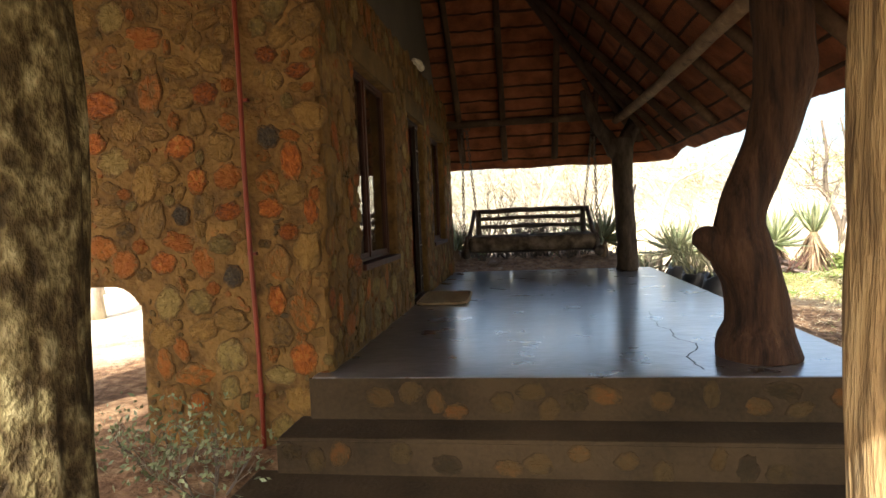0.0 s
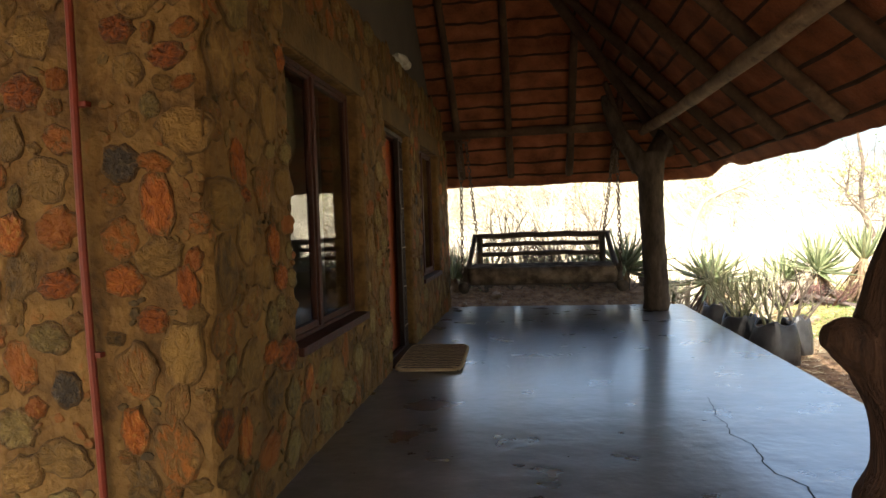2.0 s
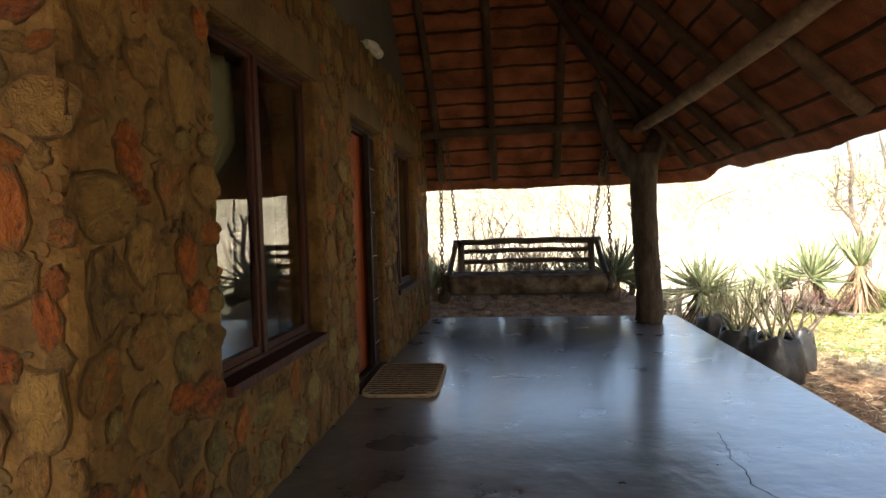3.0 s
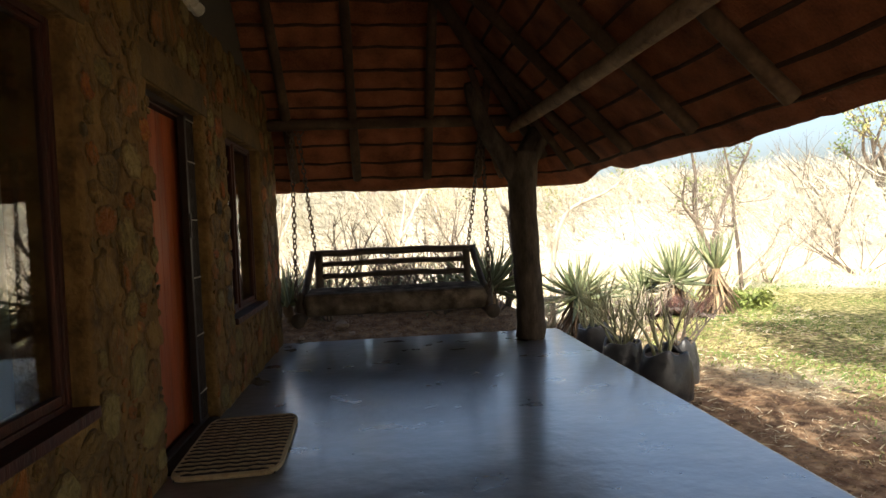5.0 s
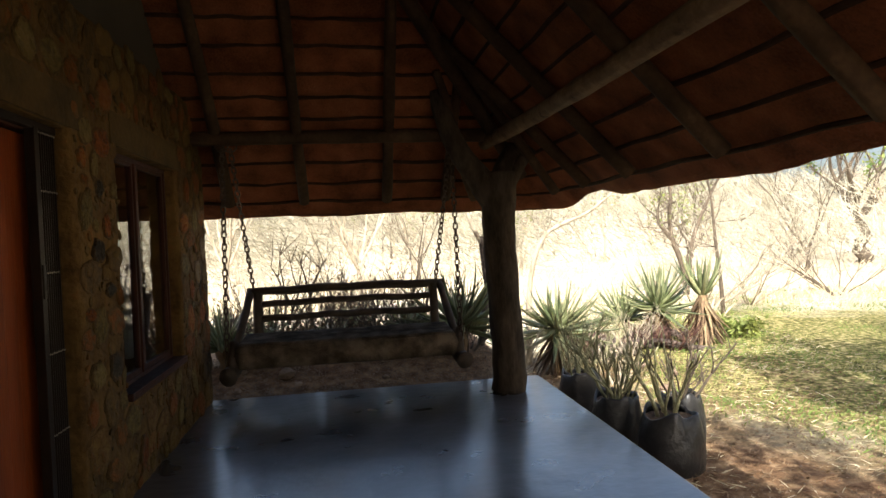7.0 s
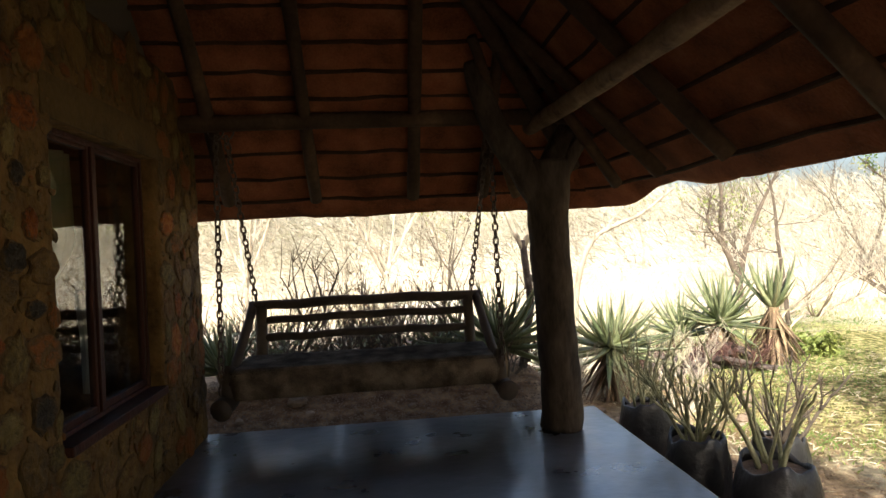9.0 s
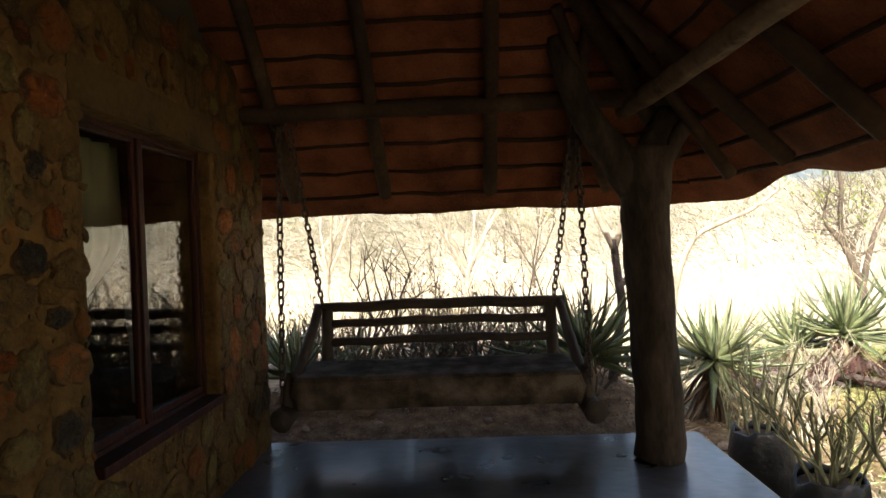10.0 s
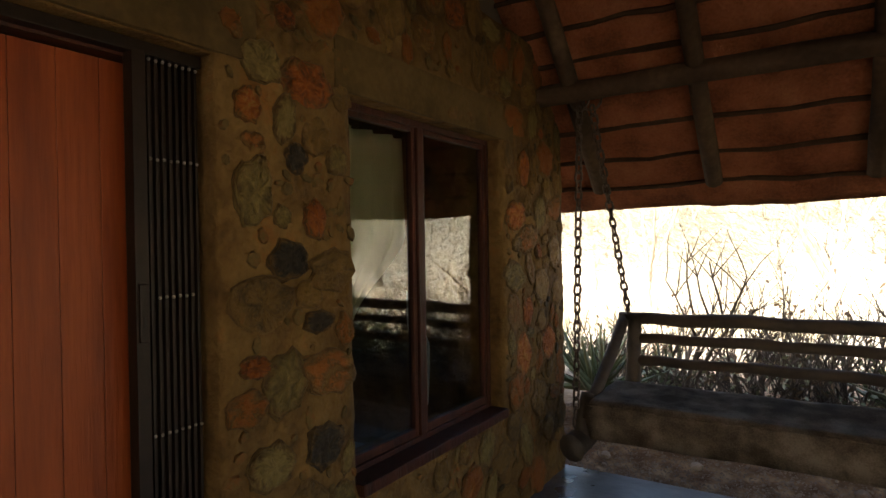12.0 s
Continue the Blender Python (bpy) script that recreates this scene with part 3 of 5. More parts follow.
# ---- doormat ----
mat = thing("doormat", -0.385, 7.165, 0.001, "thick cream and black woven rope doormat", "doormat", rz=2)
bm = bmesh.new()
box(bm, -0.26, 0.26, -0.475, 0.475, 0.0, 0.014, 0.006)
part("backing", bm, MAT_DARK, mat)
bm_a, bm_b = bmesh.new(), bmesh.new()
for i in range(32):
    y = -0.462 + i * 0.0298
    w = 0.27 - 0.06 * max(0, abs(y) / 0.475 - 0.86) / 0.14
    line = [(-w + 2 * w * q / 14, y + 0.004 * math.sin(q * 1.7 + i), 0.02 + 0.004 * (q % 2)) for q in range(15)]
    tube(bm_a if i % 2 else bm_b, line, 0.0145, 6)
part("rope_pale", bm_a, MAT_CREAM, mat, "pale rope rows")
part("rope_dark", bm_b, MAT_DARK, mat, "dark rope rows")
bm = bmesh.new()
rim = []
for q in range(41):
    t = 2 * math.pi * q / 40
    c, s = math.cos(t), math.sin(t)
    rim.append((math.copysign(abs(c) ** 0.25, c) * 0.275, math.copysign(abs(s) ** 0.2, s) * 0.487, 0.018))
tube(bm, rim, 0.016, 6)
part("rim", bm, MAT_CREAM, mat, "pale rope border")

# ---- red pipe on the front wall ----
pipe = thing("pipe", -1.15, WF - 0.03, -0.5, "thin red painted pipe clipped to the wall", "pipe")
bm = bmesh.new()
tube(bm, [(0.012 - 0.004 * q + 0.004 * math.sin(q), 0.006 * math.sin(q * 0.8), q * 0.32) for q in range(11)], 0.015, 8)
part("tube", bm, PIPE, pipe)
for z in (0.35, 1.25, 2.2):
    part("clip", box(bmesh.new(), -0.03, 0.03, 0.0, 0.03, z, z + 0.02, 0.003), PIPE, pipe)

# ---- twin lamp on the wall ledge ----
lamp = thing("wall_spotlight", WX + 0.0, 7.46, EAVE_TOP, "weathered pale twin spotlight on the wall ledge", "spotlight")
part("bracket", box(bmesh.new(), -0.03, 0.03, -0.3, 0.1, 0.0, 0.012, 0.003), LAMP, lamp)
for a, b, z in ((-0.12, 0.05, 0.06), (0.0, 0.18, 0.05)):
    bm = bmesh.new()
    tube(bm, [(0.0, a, 0.012), (0.0, a, z), (0.02, (a + b) / 2, z), (0.03, b - 0.02, z - 0.01), (0.035, b, z - 0.015)], [0.016, 0.022, 0.034, 0.045, 0.046], 10)
    part("lamp_head", bm, LAMP, lamp)


# ---- thatched roof ----
EX, EY0, EY1, EZ, RUN, WESTX = 2.92, 0.55, 10.9, 1.74, 3.6, -4.34
RIDGE = EX - RUN


def roof_plane(name, corner, label, d0=0.0):
    """corner(u, d): plan position for u along the eave and d in from it."""
    nu, nv = 110, 40
    verts, faces = [], []
    for layer in (0, 1):
        for j in range(nv + 1):
            d = d0 + (RUN - d0) * (j / nv) ** 1.2
            for i in range(nu + 1):
                x, y = corner(i / nu, d)
                z = EZ + d + 0.03 * noise.noise(Vector((x * 1.3, y * 1.3, 9))) + 0.012 * noise.noise(Vector((x * 7, y * 7, 2)))
                z += (0.045 - 0.025 * step01(7.0, 8.4, y) + 0.07 * math.exp(-(((y - 9.75) / 0.4) ** 2)) - 0.05 * step01(9.9, 10.35, y) - 0.022 * math.exp(-(((y - 7.6) / 0.4) ** 2))) * step01(2.0, 2.6, x)
                if layer:
                    z += 0.33 - 0.2 * (1 - step01(0, 0.12, d))
                verts.append((x, y, z))
    W, L = nu + 1, (nu + 1) * (nv + 1)
    for j in range(nv):
        for i in range(nu):
            q = j * W + i
            faces.append((q, q + 1, q + W + 1, q + W))
            faces.append((L + q, L + q + W, L + q + W + 1, L + q + 1))
    for i in range(nu):
        faces.append((i, L + i, L + i + 1, i + 1))
    ob = raw(name, verts, faces, THATCH, smooth=True)
    ob.data.materials.append(THATCH_TOP)
    for i in range(1, 2 * nu * nv, 2):
        ob.data.polygons[i].material_index = 1
    return tagged(ob, label, "roof", kind="structure")


def pull(x, y):
    """Rounds the two eave corners over the veranda in plan."""
    for cy, s in ((EY1, -1), (EY0, 1)):
        cx0, cy0 = EX - 0.95, cy + s * 0.95
        if x > cx0 and (y - cy0) * -s > 0:
            dx, dy = x - cx0, y - cy0
            m, h = max(abs(dx), abs(dy)), math.hypot(dx, dy)
            if h > 1e-6:
                k = 1 + (m / h - 1) * 0.75
                return cx0 + dx * k, cy0 + dy * k
    return x, y


roof_plane("roof_east", lambda u, d: pull(EX - d, EY0 + d + (EY1 - EY0 - 2 * d) * u), "reddish brown thatch over poles, seen from below")
roof_plane("roof_north", lambda u, d: pull(max(-3.3, RIDGE - (RUN - d)) + (EX - d - max(-3.3, RIDGE - (RUN - d))) * u, EY1 - d), "reddish brown thatch of the hipped end")
# Front hip is out of view, added to keep sun off the veranda floor.
roof_plane("roof_south", lambda u, d: pull(max(-3.3, RIDGE - (RUN - d)) + (EX - d - max(-3.3, RIDGE - (RUN - d))) * u, EY0 + d), "unseen hipped thatch front added to shade the veranda")
roof_plane("roof_west", lambda u, d: (WESTX + d, EY0 + d + (EY1 - EY0 - 2 * d) * u), "reddish brown thatch slope behind the ridge", 1.04)


# Unseen cap, added to block a sunbeam through the gap at the hip apex.
bm = bmesh.new()
tube(bm, [(RIDGE, EY0 + RUN - 0.35 + (EY1 - EY0 - 2 * RUN + 0.7) * i / 16, EZ + RUN + 0.2 + 0.02 * math.sin(i * 1.7)) for i in range(17)], 0.34, 14, 0.12, 3, 4)
tagged(part("roof_ridge", bm, THATCH_TOP, smooth=True), "unseen thatch cap added to stop sun leaking at the ridge", "roof", kind="structure")


def pole(name, points, radius, label, category="pole", rough=0.18, group="", material=None, sides=10):
    bm = bmesh.new()
    tube(bm, smooth_line(points, 6), radius, sides, rough, seed=len(bpy.data.objects) * 0.37, freq=4.0)
    return tagged(part(name, bm, material or POLE, smooth=True), label, category, group)


ROOF_FRAME = tagged(new("roof_frame"), "pole rafters and thin dark laths under the thatch", "roof frame", kind="structure")


def rafter(p0, p1, r=0.055):
    a, b = Vector(p0), Vector(p1)
    n = 10
    bm = bmesh.new()
    side = Vector((random.uniform(-1, 1), random.uniform(-1, 1), 0)) * 0.02
    tube(bm, [a.lerp(b, i / n) + side * math.sin(math.pi * i / n * 2) for i in range(n + 1)], [r * (1.0 - 0.15 * i / n) for i in range(n + 1)], 9, 0.15, random.random() * 50, 3)
    return part("rafter", bm, POLE, ROOF_FRAME, smooth=True)


UNDER = 0.085
for y in (1.5, 2.5, 3.5, 4.55, 5.54, 6.5, 7.51, 8.6, 9.4):
    top = min(RUN, y - EY0, EY1 - y) - 0.05
    if top > 0.6:
        rafter((EX - 0.22, y, EZ + 0.22 - UNDER), (EX - top, y, EZ + top - UNDER))
for x in (-2.6, -1.9, -1.2, -0.48, 0.24, 1.07, 1.68):
    top = min(RUN, EX - x) - 0.05
    if x < RIDGE:
        top = RUN - (RIDGE - x) - 0.05
    for e, s in ((EY1, -1), (EY0, 1)):
        rafter((x, e + s * 0.22, EZ + 0.22 - UNDER), (x, e + s * top, EZ + top - UNDER))
for e, s in ((EY1, -1), (EY0, 1)):
    rafter((EX - 0.5, e + s * 0.5, EZ + 0.42 - UNDER), (RIDGE + 0.05, e + s * (RUN - 0.05), EZ + RUN - 0.05 - UNDER), 0.07)
    rafter((EX - 0.3, e + s * 0.95, EZ + 0.2 - UNDER), (EX - 1.25, e + s * 1.45, EZ + 1.25 - UNDER), 0.045)
    rafter((EX - 0.95, e + s * 0.3, EZ + 0.2 - UNDER), (EX - 1.45, e + s * 1.25, EZ + 1.25 - UNDER), 0.045)


def lath(points):
    bm = bmesh.new()
    tube(bm, points, 0.0155, 6, 0.4, random.random() * 50, 6)
    return part("lath", bm, BATTEN, ROOF_FRAME)


d = 0.16
while d < RUN - 0.2:
    n = 26
    wob = lambda: random.uniform(-0.013, 0.013)
    z = EZ + d - 0.014
    lath([(*pull(EX - d, EY0 + d + (EY1 - EY0 - 2 * d) * i / n), z + wob()) for i in range(n + 1)])
    x0 = max(-3.3, RIDGE - (RUN - d))
    for e, s in ((EY1, -1), (EY0, 1)):
        lath([(*pull(x0 + (EX - d - x0) * i / n, e + s * d), z + wob()) for i in range(n + 1)])
    d += 0.17 + random.uniform(-0.02, 0.02)

# Plate beams on the posts
pole("plate_beam", [(2.12, 1.0, 2.36), (2.12, 4.2, 2.355), (2.11, 7.0, 2.345), (2.08, 8.8, 2.35), (2.02, 10.25, 2.37)], 0.062, "long pale peeled pole beam along the eaves", "beam", material=BEAM)
pole("plate_beam", [(2.35, 10.08, 2.42), (1.0, 10.1, 2.43), (WX - 0.15, 10.08, 2.42)], 0.062, "dark pole beam over the swing", "beam")
pole("plate_beam", [(2.35, 1.40, 2.42), (0.6, 1.37, 2.43), (-3.0, 1.40, 2.42)], 0.062, "dark pole beam over the entrance", "beam")

# ---- posts ----
post = thing("forked_post", 2.09, 9.95, 0.0, "dark forked tree-trunk post standing on the veranda", "post")
bm = bmesh.new()
line = smooth_line([(0.0, 0, 0.0, 0.165), (0.02, 0, 0.25, 0.155), (-0.01, 0, 0.9, 0.15), (-0.035, 0, 1.5, 0.152), (-0.03, 0, 1.85, 0.165), (-0.03, 0, 2.05, 0.17)], 6)
tube(bm, [q[:3] for q in line], [q[3] for q in line], 18, 0.13, 4, 5)
part("trunk", bm, GREYPOST, post, smooth=True)
for arm in ([(-0.06, 0, 1.78, 0.14), (-0.22, 0, 2.02, 0.12), (-0.38, -0.02, 2.24, 0.105), (-0.52, -0.04, 2.55, 0.09), (-0.58, -0.05, 2.8, 0.08)], [(0.0, 0.0, 1.95, 0.13), (0.1, 0.02, 2.15, 0.11), (0.16, 0.03, 2.3, 0.09)], [(0.02, 0.0, 1.9, 0.1), (0.17, -0.06, 2.12, 0.06), (0.28, -0.1, 2.26, 0.05)]):
    bm = bmesh.new()
    line = smooth_line(arm, 5)
    tube(bm, [q[:3] for q in line], [q[3] for q in line], 14, 0.13, 7, 5)
    part("limb", bm, GREYPOST, post, smooth=True)

trunk_post = thing("crooked_post", 1.965, 4.3, 0.0, "crooked dark tree-trunk post with a knot", "post")
bm = bmesh.new()
line = smooth_line([(0.0, 0, 0.0, 0.25), (-0.005, 0, 0.1, 0.235), (-0.01, 0, 0.26, 0.185), (-0.05, 0, 0.48, 0.175), (-0.11, 0, 0.70, 0.175), (-0.1, 0, 0.9, 0.14), (0.0, 0, 1.15, 0.135), (0.085, 0, 1.4, 0.145), (0.14, 0, 1.65, 0.165), (0.15, 0, 1.95, 0.17), (0.12, 0, 2.32, 0.15)], 6)
tube(bm, [q[:3] for q in line], [q[3] for q in line], 22, 0.16, 11, 4)
part("trunk", bm, TRUNK, trunk_post, smooth=True)
bm = bmesh.new()
line = smooth_line([(-0.13, 0, 0.66, 0.14), (-0.24, -0.01, 0.71, 0.12), (-0.33, -0.01, 0.74, 0.085), (-0.385, -0.01, 0.75, 0.045)], 5)
tube(bm, [q[:3] for q in line], [q[3] for q in line], 16, 0.25, 2, 7)
part("knot", bm, TRUNK, trunk_post, "broken-off limb stump", smooth=True)


def entry_post(x, y, label, seed, r, material):
    p = thing("bark_post", x, y, -0.7, label, "post", "entrance posts")
    bm = bmesh.new()
    line = smooth_line([(0.02, 0, 0.0, r * 1.25), (0.0, 0, 0.5, r * 1.03), (-0.01, 0.01, 1.2, r), (0.015, 0, 2.0, r * 1.02), (0.0, 0, 3.06, r * 0.9)], 16)
    pts, rad = [Vector(q[:3]) for q in line], [q[3] for q in line]
    sides = 64
    rings = []
    for p_, r_ in zip(pts, rad):
        ring = []
        for j in range(sides):
            t = 2 * math.pi * j / sides
            w = Vector((math.cos(t), math.sin(t), 0))
            f = abs(noise.noise(Vector((w.x * 4.5, w.y * 4.5, p_.z * 0.8 + seed)))) * 0.2 + 0.05 * noise.noise(Vector((w.x * 9, w.y * 9, p_.z * 3 + seed)))
            ring.append(bm.verts.new(p_ + w * r_ * (0.95 + f)))
        rings.append(ring)
    for a, b in zip(rings, rings[1:]):
        for j in range(sides):
            bm.faces.new((a[j], a[(j + 1) % sides], b[(j + 1) % sides], b[j]))
    bm.faces.new(rings[-1])
    part("trunk", bm, material, p, smooth=True)


entry_post(-0.945, 1.92, "thick rough lichened trunk post at the entrance", 3.0, 0.21, LICHEN)
entry_post(1.63, 2.15, "pale furrowed-bark trunk post at the entrance", 8.0, 0.20, BARK)


# ---- swing bench ----
def chain(parent, top, bottom):
    """Oval links in alternating planes from top to bottom, under a shackle at the beam."""
    a, b = Vector(top), Vector(bottom)
    n = max(2, round((b - a).length / 0.056))
    q = (b - a).to_track_quat("Z", "X").to_matrix().to_4x4()
    bm = bmesh.new()
    tube(bm, [(a.x + 0.06 * math.cos(t), a.y, a.z + 0.05 + 0.075 * math.sin(t)) for t in [k * 2 * math.pi / 14 for k in range(15)]], 0.008, 6)
    head = part("chain", bm, CHAIN, parent, "rusty steel chain", smooth=True)
    for i in range(n):
        p = a.lerp(b, (i + 0.5) / n)
        piece("link", LINK, Matrix.Translation(p) @ q @ pose(0, 0, 0, 0, 0, 90 * (i % 2) + random.uniform(-14, 14)), head)


bm = bmesh.new()
oval = [(0.0195 * math.cos(t), 0, 0.023 * math.sin(t) + (0.012 if math.sin(t) > 0 else -0.012)) for t in [k * 2 * math.pi / 12 + 0.01 for k in range(13)]]
tube(bm, oval, 0.0076, 6)
LINK = bpy.data.meshes.new("link")
bm.to_mesh(LINK)
bm.free()
LINK.materials.append(CHAIN)


def log(bm, points, r0, r1, sides=12, rough=0.14):
    line = smooth_line(points, 5)
    n = len(line)
    tube(bm, line, [r0 + (r1 - r0) * i / (n - 1) for i in range(n)], sides, rough, len(bm.verts) * 0.1 + 1, 6)
    return bm


swing = thing("swing_bench", 0.63, 10.3, 0.0, "dark log swing bench with grey cushion on rusty chains", "swing bench")
for z, h, x0, x1, y in ((1.0, 0.042, -0.97, 0.98, 0.31), (0.875, 0.033, -0.88, 0.88, 0.285), (0.735, 0.034, -0.88, 0.88, 0.26)):
    bm = bmesh.new()
    pts = [(x0 + (x1 - x0) * i / 10, y + 0.006 * math.sin(i * 1.3), z + 0.014 * math.sin(math.pi * i / 10) + 0.006 * math.sin(i * 2.1)) for i in range(11)]
    tube(bm, pts, h, 10, 0.16, z * 9, 7)
    part("back_rail", bm, SWING, swing, smooth=True)
for x in (-0.87, 0.87):
    part("back_post", log(bmesh.new(), [(x, 0.2, 0.42), (x, 0.255, 0.72), (x, 0.3, 1.0)], 0.05, 0.045), SWING, swing, smooth=True)
    s = 1 if x > 0 else -1
    part("side_brace", log(bmesh.new(), [(x + s * 0.07, 0.3, 1.0), (x + s * 0.1, 0.08, 0.78), (x + s * 0.14, -0.2, 0.52)], 0.038, 0.036), SWING, swing, smooth=True)
    part("seat_bearer", log(bmesh.new(), [(x + s * 0.17, -0.43, 0.335), (x + s * 0.165, -0.36, 0.34), (x + s * 0.16, 0.0, 0.35), (x + s * 0.15, 0.33, 0.36)], 0.078, 0.052), SWING, swing, smooth=True)
    part("arm_stub", log(bmesh.new(), [(x + s * 0.15, -0.3, 0.36), (x + s * 0.155, -0.27, 0.46), (x + s * 0.15, -0.2, 0.6)], 0.045, 0.04), SWING, swing, smooth=True)
part("front_rail", log(bmesh.new(), [(-1.08, -0.1, 0.365), (0, -0.11, 0.36), (1.08, -0.1, 0.365)], 0.036, 0.036), SWING, swing, smooth=True)
part("rear_rail", log(bmesh.new(), [(-1.05, 0.22, 0.375), (0, 0.22, 0.37), (1.05, 0.22, 0.375)], 0.045, 0.045), SWING, swing, smooth=True)
for i in range(7):
    y = -0.16 + i * 0.055
    part("seat_slat", box(bmesh.new(), -1.0, 1.0, y, y + 0.042, 0.393 + 0.003 * i, 0.408 + 0.003 * i, 0.004), SWING, swing)
for top, bottom in (((-1.05, -0.2, 2.33), (-1.07, -0.28, 0.41)), ((1.03, -0.2, 2.33), (1.04, -0.28, 0.41)), ((-0.98, -0.18, 2.33), (-0.91, 0.3, 1.04)), ((1.02, -0.18, 2.33), (0.9, 0.3, 1.04))):
    chain(swing, top, bottom)

cushion = thing("seat_cushion", 0.63, 10.3, 0.405, "long worn grey canvas cushion lying on the swing", "cushion")
bm = bmesh.new()
nx, ny = 60, 16
for side in (1, -1):
    grid = []
    for j in range(ny + 1):
        v = j / ny
        row = []
        for i in range(nx + 1):
            u = i / nx
            e = min(u, 1 - u) * 2.0
            f = min(v, 1 - v) * 0.5
            puff = (1 - max(0, 1 - e / 0.03) ** 2) ** 0.5 * (1 - max(0, 1 - f / 0.022) ** 2) ** 0.5
            x, y = -1.0 + 2.0 * u, -0.36 + 0.57 * v
            sag = 0.012 * noise.noise(Vector((x * 3, y * 5, side * 2.0)))
            z = 0.09 + 0.03 * v + side * 0.09 * puff * (1 if side > 0 else 0.9) + sag * puff
            drop = 0.045 * (1 - step01(-0.3, -0.17, y)) if side < 0 else 0.0
            row.append(bm.verts.new((x, y, max(z, 0.008) - drop * puff)))
        grid.append(row)
    for j in range(ny):
        for i in range(nx):
            q = (grid[j][i], grid[j][i + 1], grid[j + 1][i + 1], grid[j + 1][i])
            bm.faces.new(q if side > 0 else q[::-1])
bmesh.ops.remove_doubles(bm, verts=bm.verts[:], dist=0.0008)
part("cover", bm, CUSHION, cushion, smooth=True)
bm = bmesh.new()
tube(bm, [(-0.99 + 1.98 * i / 24, -0.345 + 0.003 * math.sin(i), 0.166) for i in range(25)], 0.006, 5)
part("piping", bm, CUSHION, cushion)

# ---- floor crack ----
crack = [(1.64, 6.05), (1.63, 5.85), (1.585, 5.655), (1.6, 5.5), (1.575, 5.353), (1.63, 5.2), (1.625, 5.06), (1.6, 4.95), (1.61, 4.83), (1.69, 4.70), (1.66, 4.55), (1.605, 4.44), (1.56, 4.38), (1.525, 4.3), (1.54, 4.2), (1.53, 4.1), (1.56, 3.96)]
verts, faces = [], []
fine = []
for (xa, ya), (xb, yb) in zip(crack, crack[1:]):
    for q in range(4):
        t = q / 4
        fine.append((xa + (xb - xa) * t + random.uniform(-0.008, 0.008), ya + (yb - ya) * t))
for i, (x, y) in enumerate(fine):
    w = 0.0019 + 0.0034 * step01(6.0, 4.3, y) * random.uniform(0.5, 1.2)
    verts += [(x - w, y, 0.0007), (x + w, y, 0.0007)]
    if i:
        faces.append((2 * i - 2, 2 * i - 1, 2 * i + 1, 2 * i))
raw("crack", verts, faces, CRACK, FL)


# ---- plants ----
def leaf_mesh(name, material, curl, width):
    """A tapered succulent leaf one metre long, channelled above."""
    verts, faces = [], []
    n = 7
    for i in range(n + 1):
        t = i / n
        w = width * (1 - t) ** 0.8 * (0.8 + 0.2 * min(1.0, 6 * t)) + 0.002
        x, z = t * (1 - 0.12 * curl * t), curl * t * t * 0.5
        th = 0.5 * w * (1 - 0.6 * t)
        verts += [(x, -w, z + 0.45 * w), (x, 0, z - th), (x, w, z + 0.45 * w), (x, 0, z + 0.1 * w)]
    for i in range(n):
        for j in range(4):
            faces.append((4 * i + j, 4 * i + (j + 1) % 4, 4 * i + 4 + (j + 1) % 4, 4 * i + 4 + j))
    me = bpy.data.meshes.new(name)
    me.from_pydata(verts, [], faces)
    me.materials.append(material)
    for p in me.polygons:
        p.use_smooth = True
    return me


LEAVES = [leaf_mesh("leaf", LEAF, c, w) for c, w in ((0.6, 0.090), (0.4, 0.085), (0.15, 0.090), (0.85, 0.080))]
DRY = [leaf_mesh("dry_leaf", DRYLEAF, c, w) for c, w in ((-0.5, 0.07), (0.3, 0.06))]


def aloe(x, y, radius, label, n=34, stem=0.0, skirt=0, thin=1.0, lift=0.0, cup=2):
    z = ground_z(x, y) - 0.02
    a = thing("aloe", x, y, z, label, "aloe plant")
    bm = bmesh.new()
    tube(bm, smooth_line([(0, 0, 0), (0.03, 0.02, stem * 0.5), (0, 0, stem + 0.08)], 4), 0.07, 8, 0.3, x, 8)
    part("stem", bm, DRYLEAF, a)
    n = round(n * 1.1)
    for i in range(n):
        t = i / n
        yaw = i * 137.5 + random.uniform(-12, 12)
        up = cup + (74 - cup) * t**1.5 + random.uniform(-11, 11)
        size = radius * (1.05 - 0.35 * t) * random.uniform(0.72, 1.15)
        m = pose(0, 0, stem + 0.06 + 0.1 * t * radius + lift) @ pose(0, 0, 0, 0, 0, yaw) @ pose(0.03, 0, 0, random.uniform(-15, 15), -up, 0) @ Matrix.Diagonal((size, size * thin * 0.72, size * 0.9, 1))
        piece("leaf", random.choice(LEAVES), m, a)
    for i in range(skirt):
        t = random.random()
        m = pose(0, 0, 0.08 + stem * (0.35 + 0.65 * t)) @ pose(0, 0, 0, 0, 0, i * 137.5) @ pose(0.04, 0, 0, 0, random.uniform(38, 86), random.uniform(-14, 14)) @ Matrix.Diagonal((radius * random.uniform(0.55, 0.9),) * 3 + (1,))
        piece("dry_leaf", random.choice(DRY), m, a)
    return a


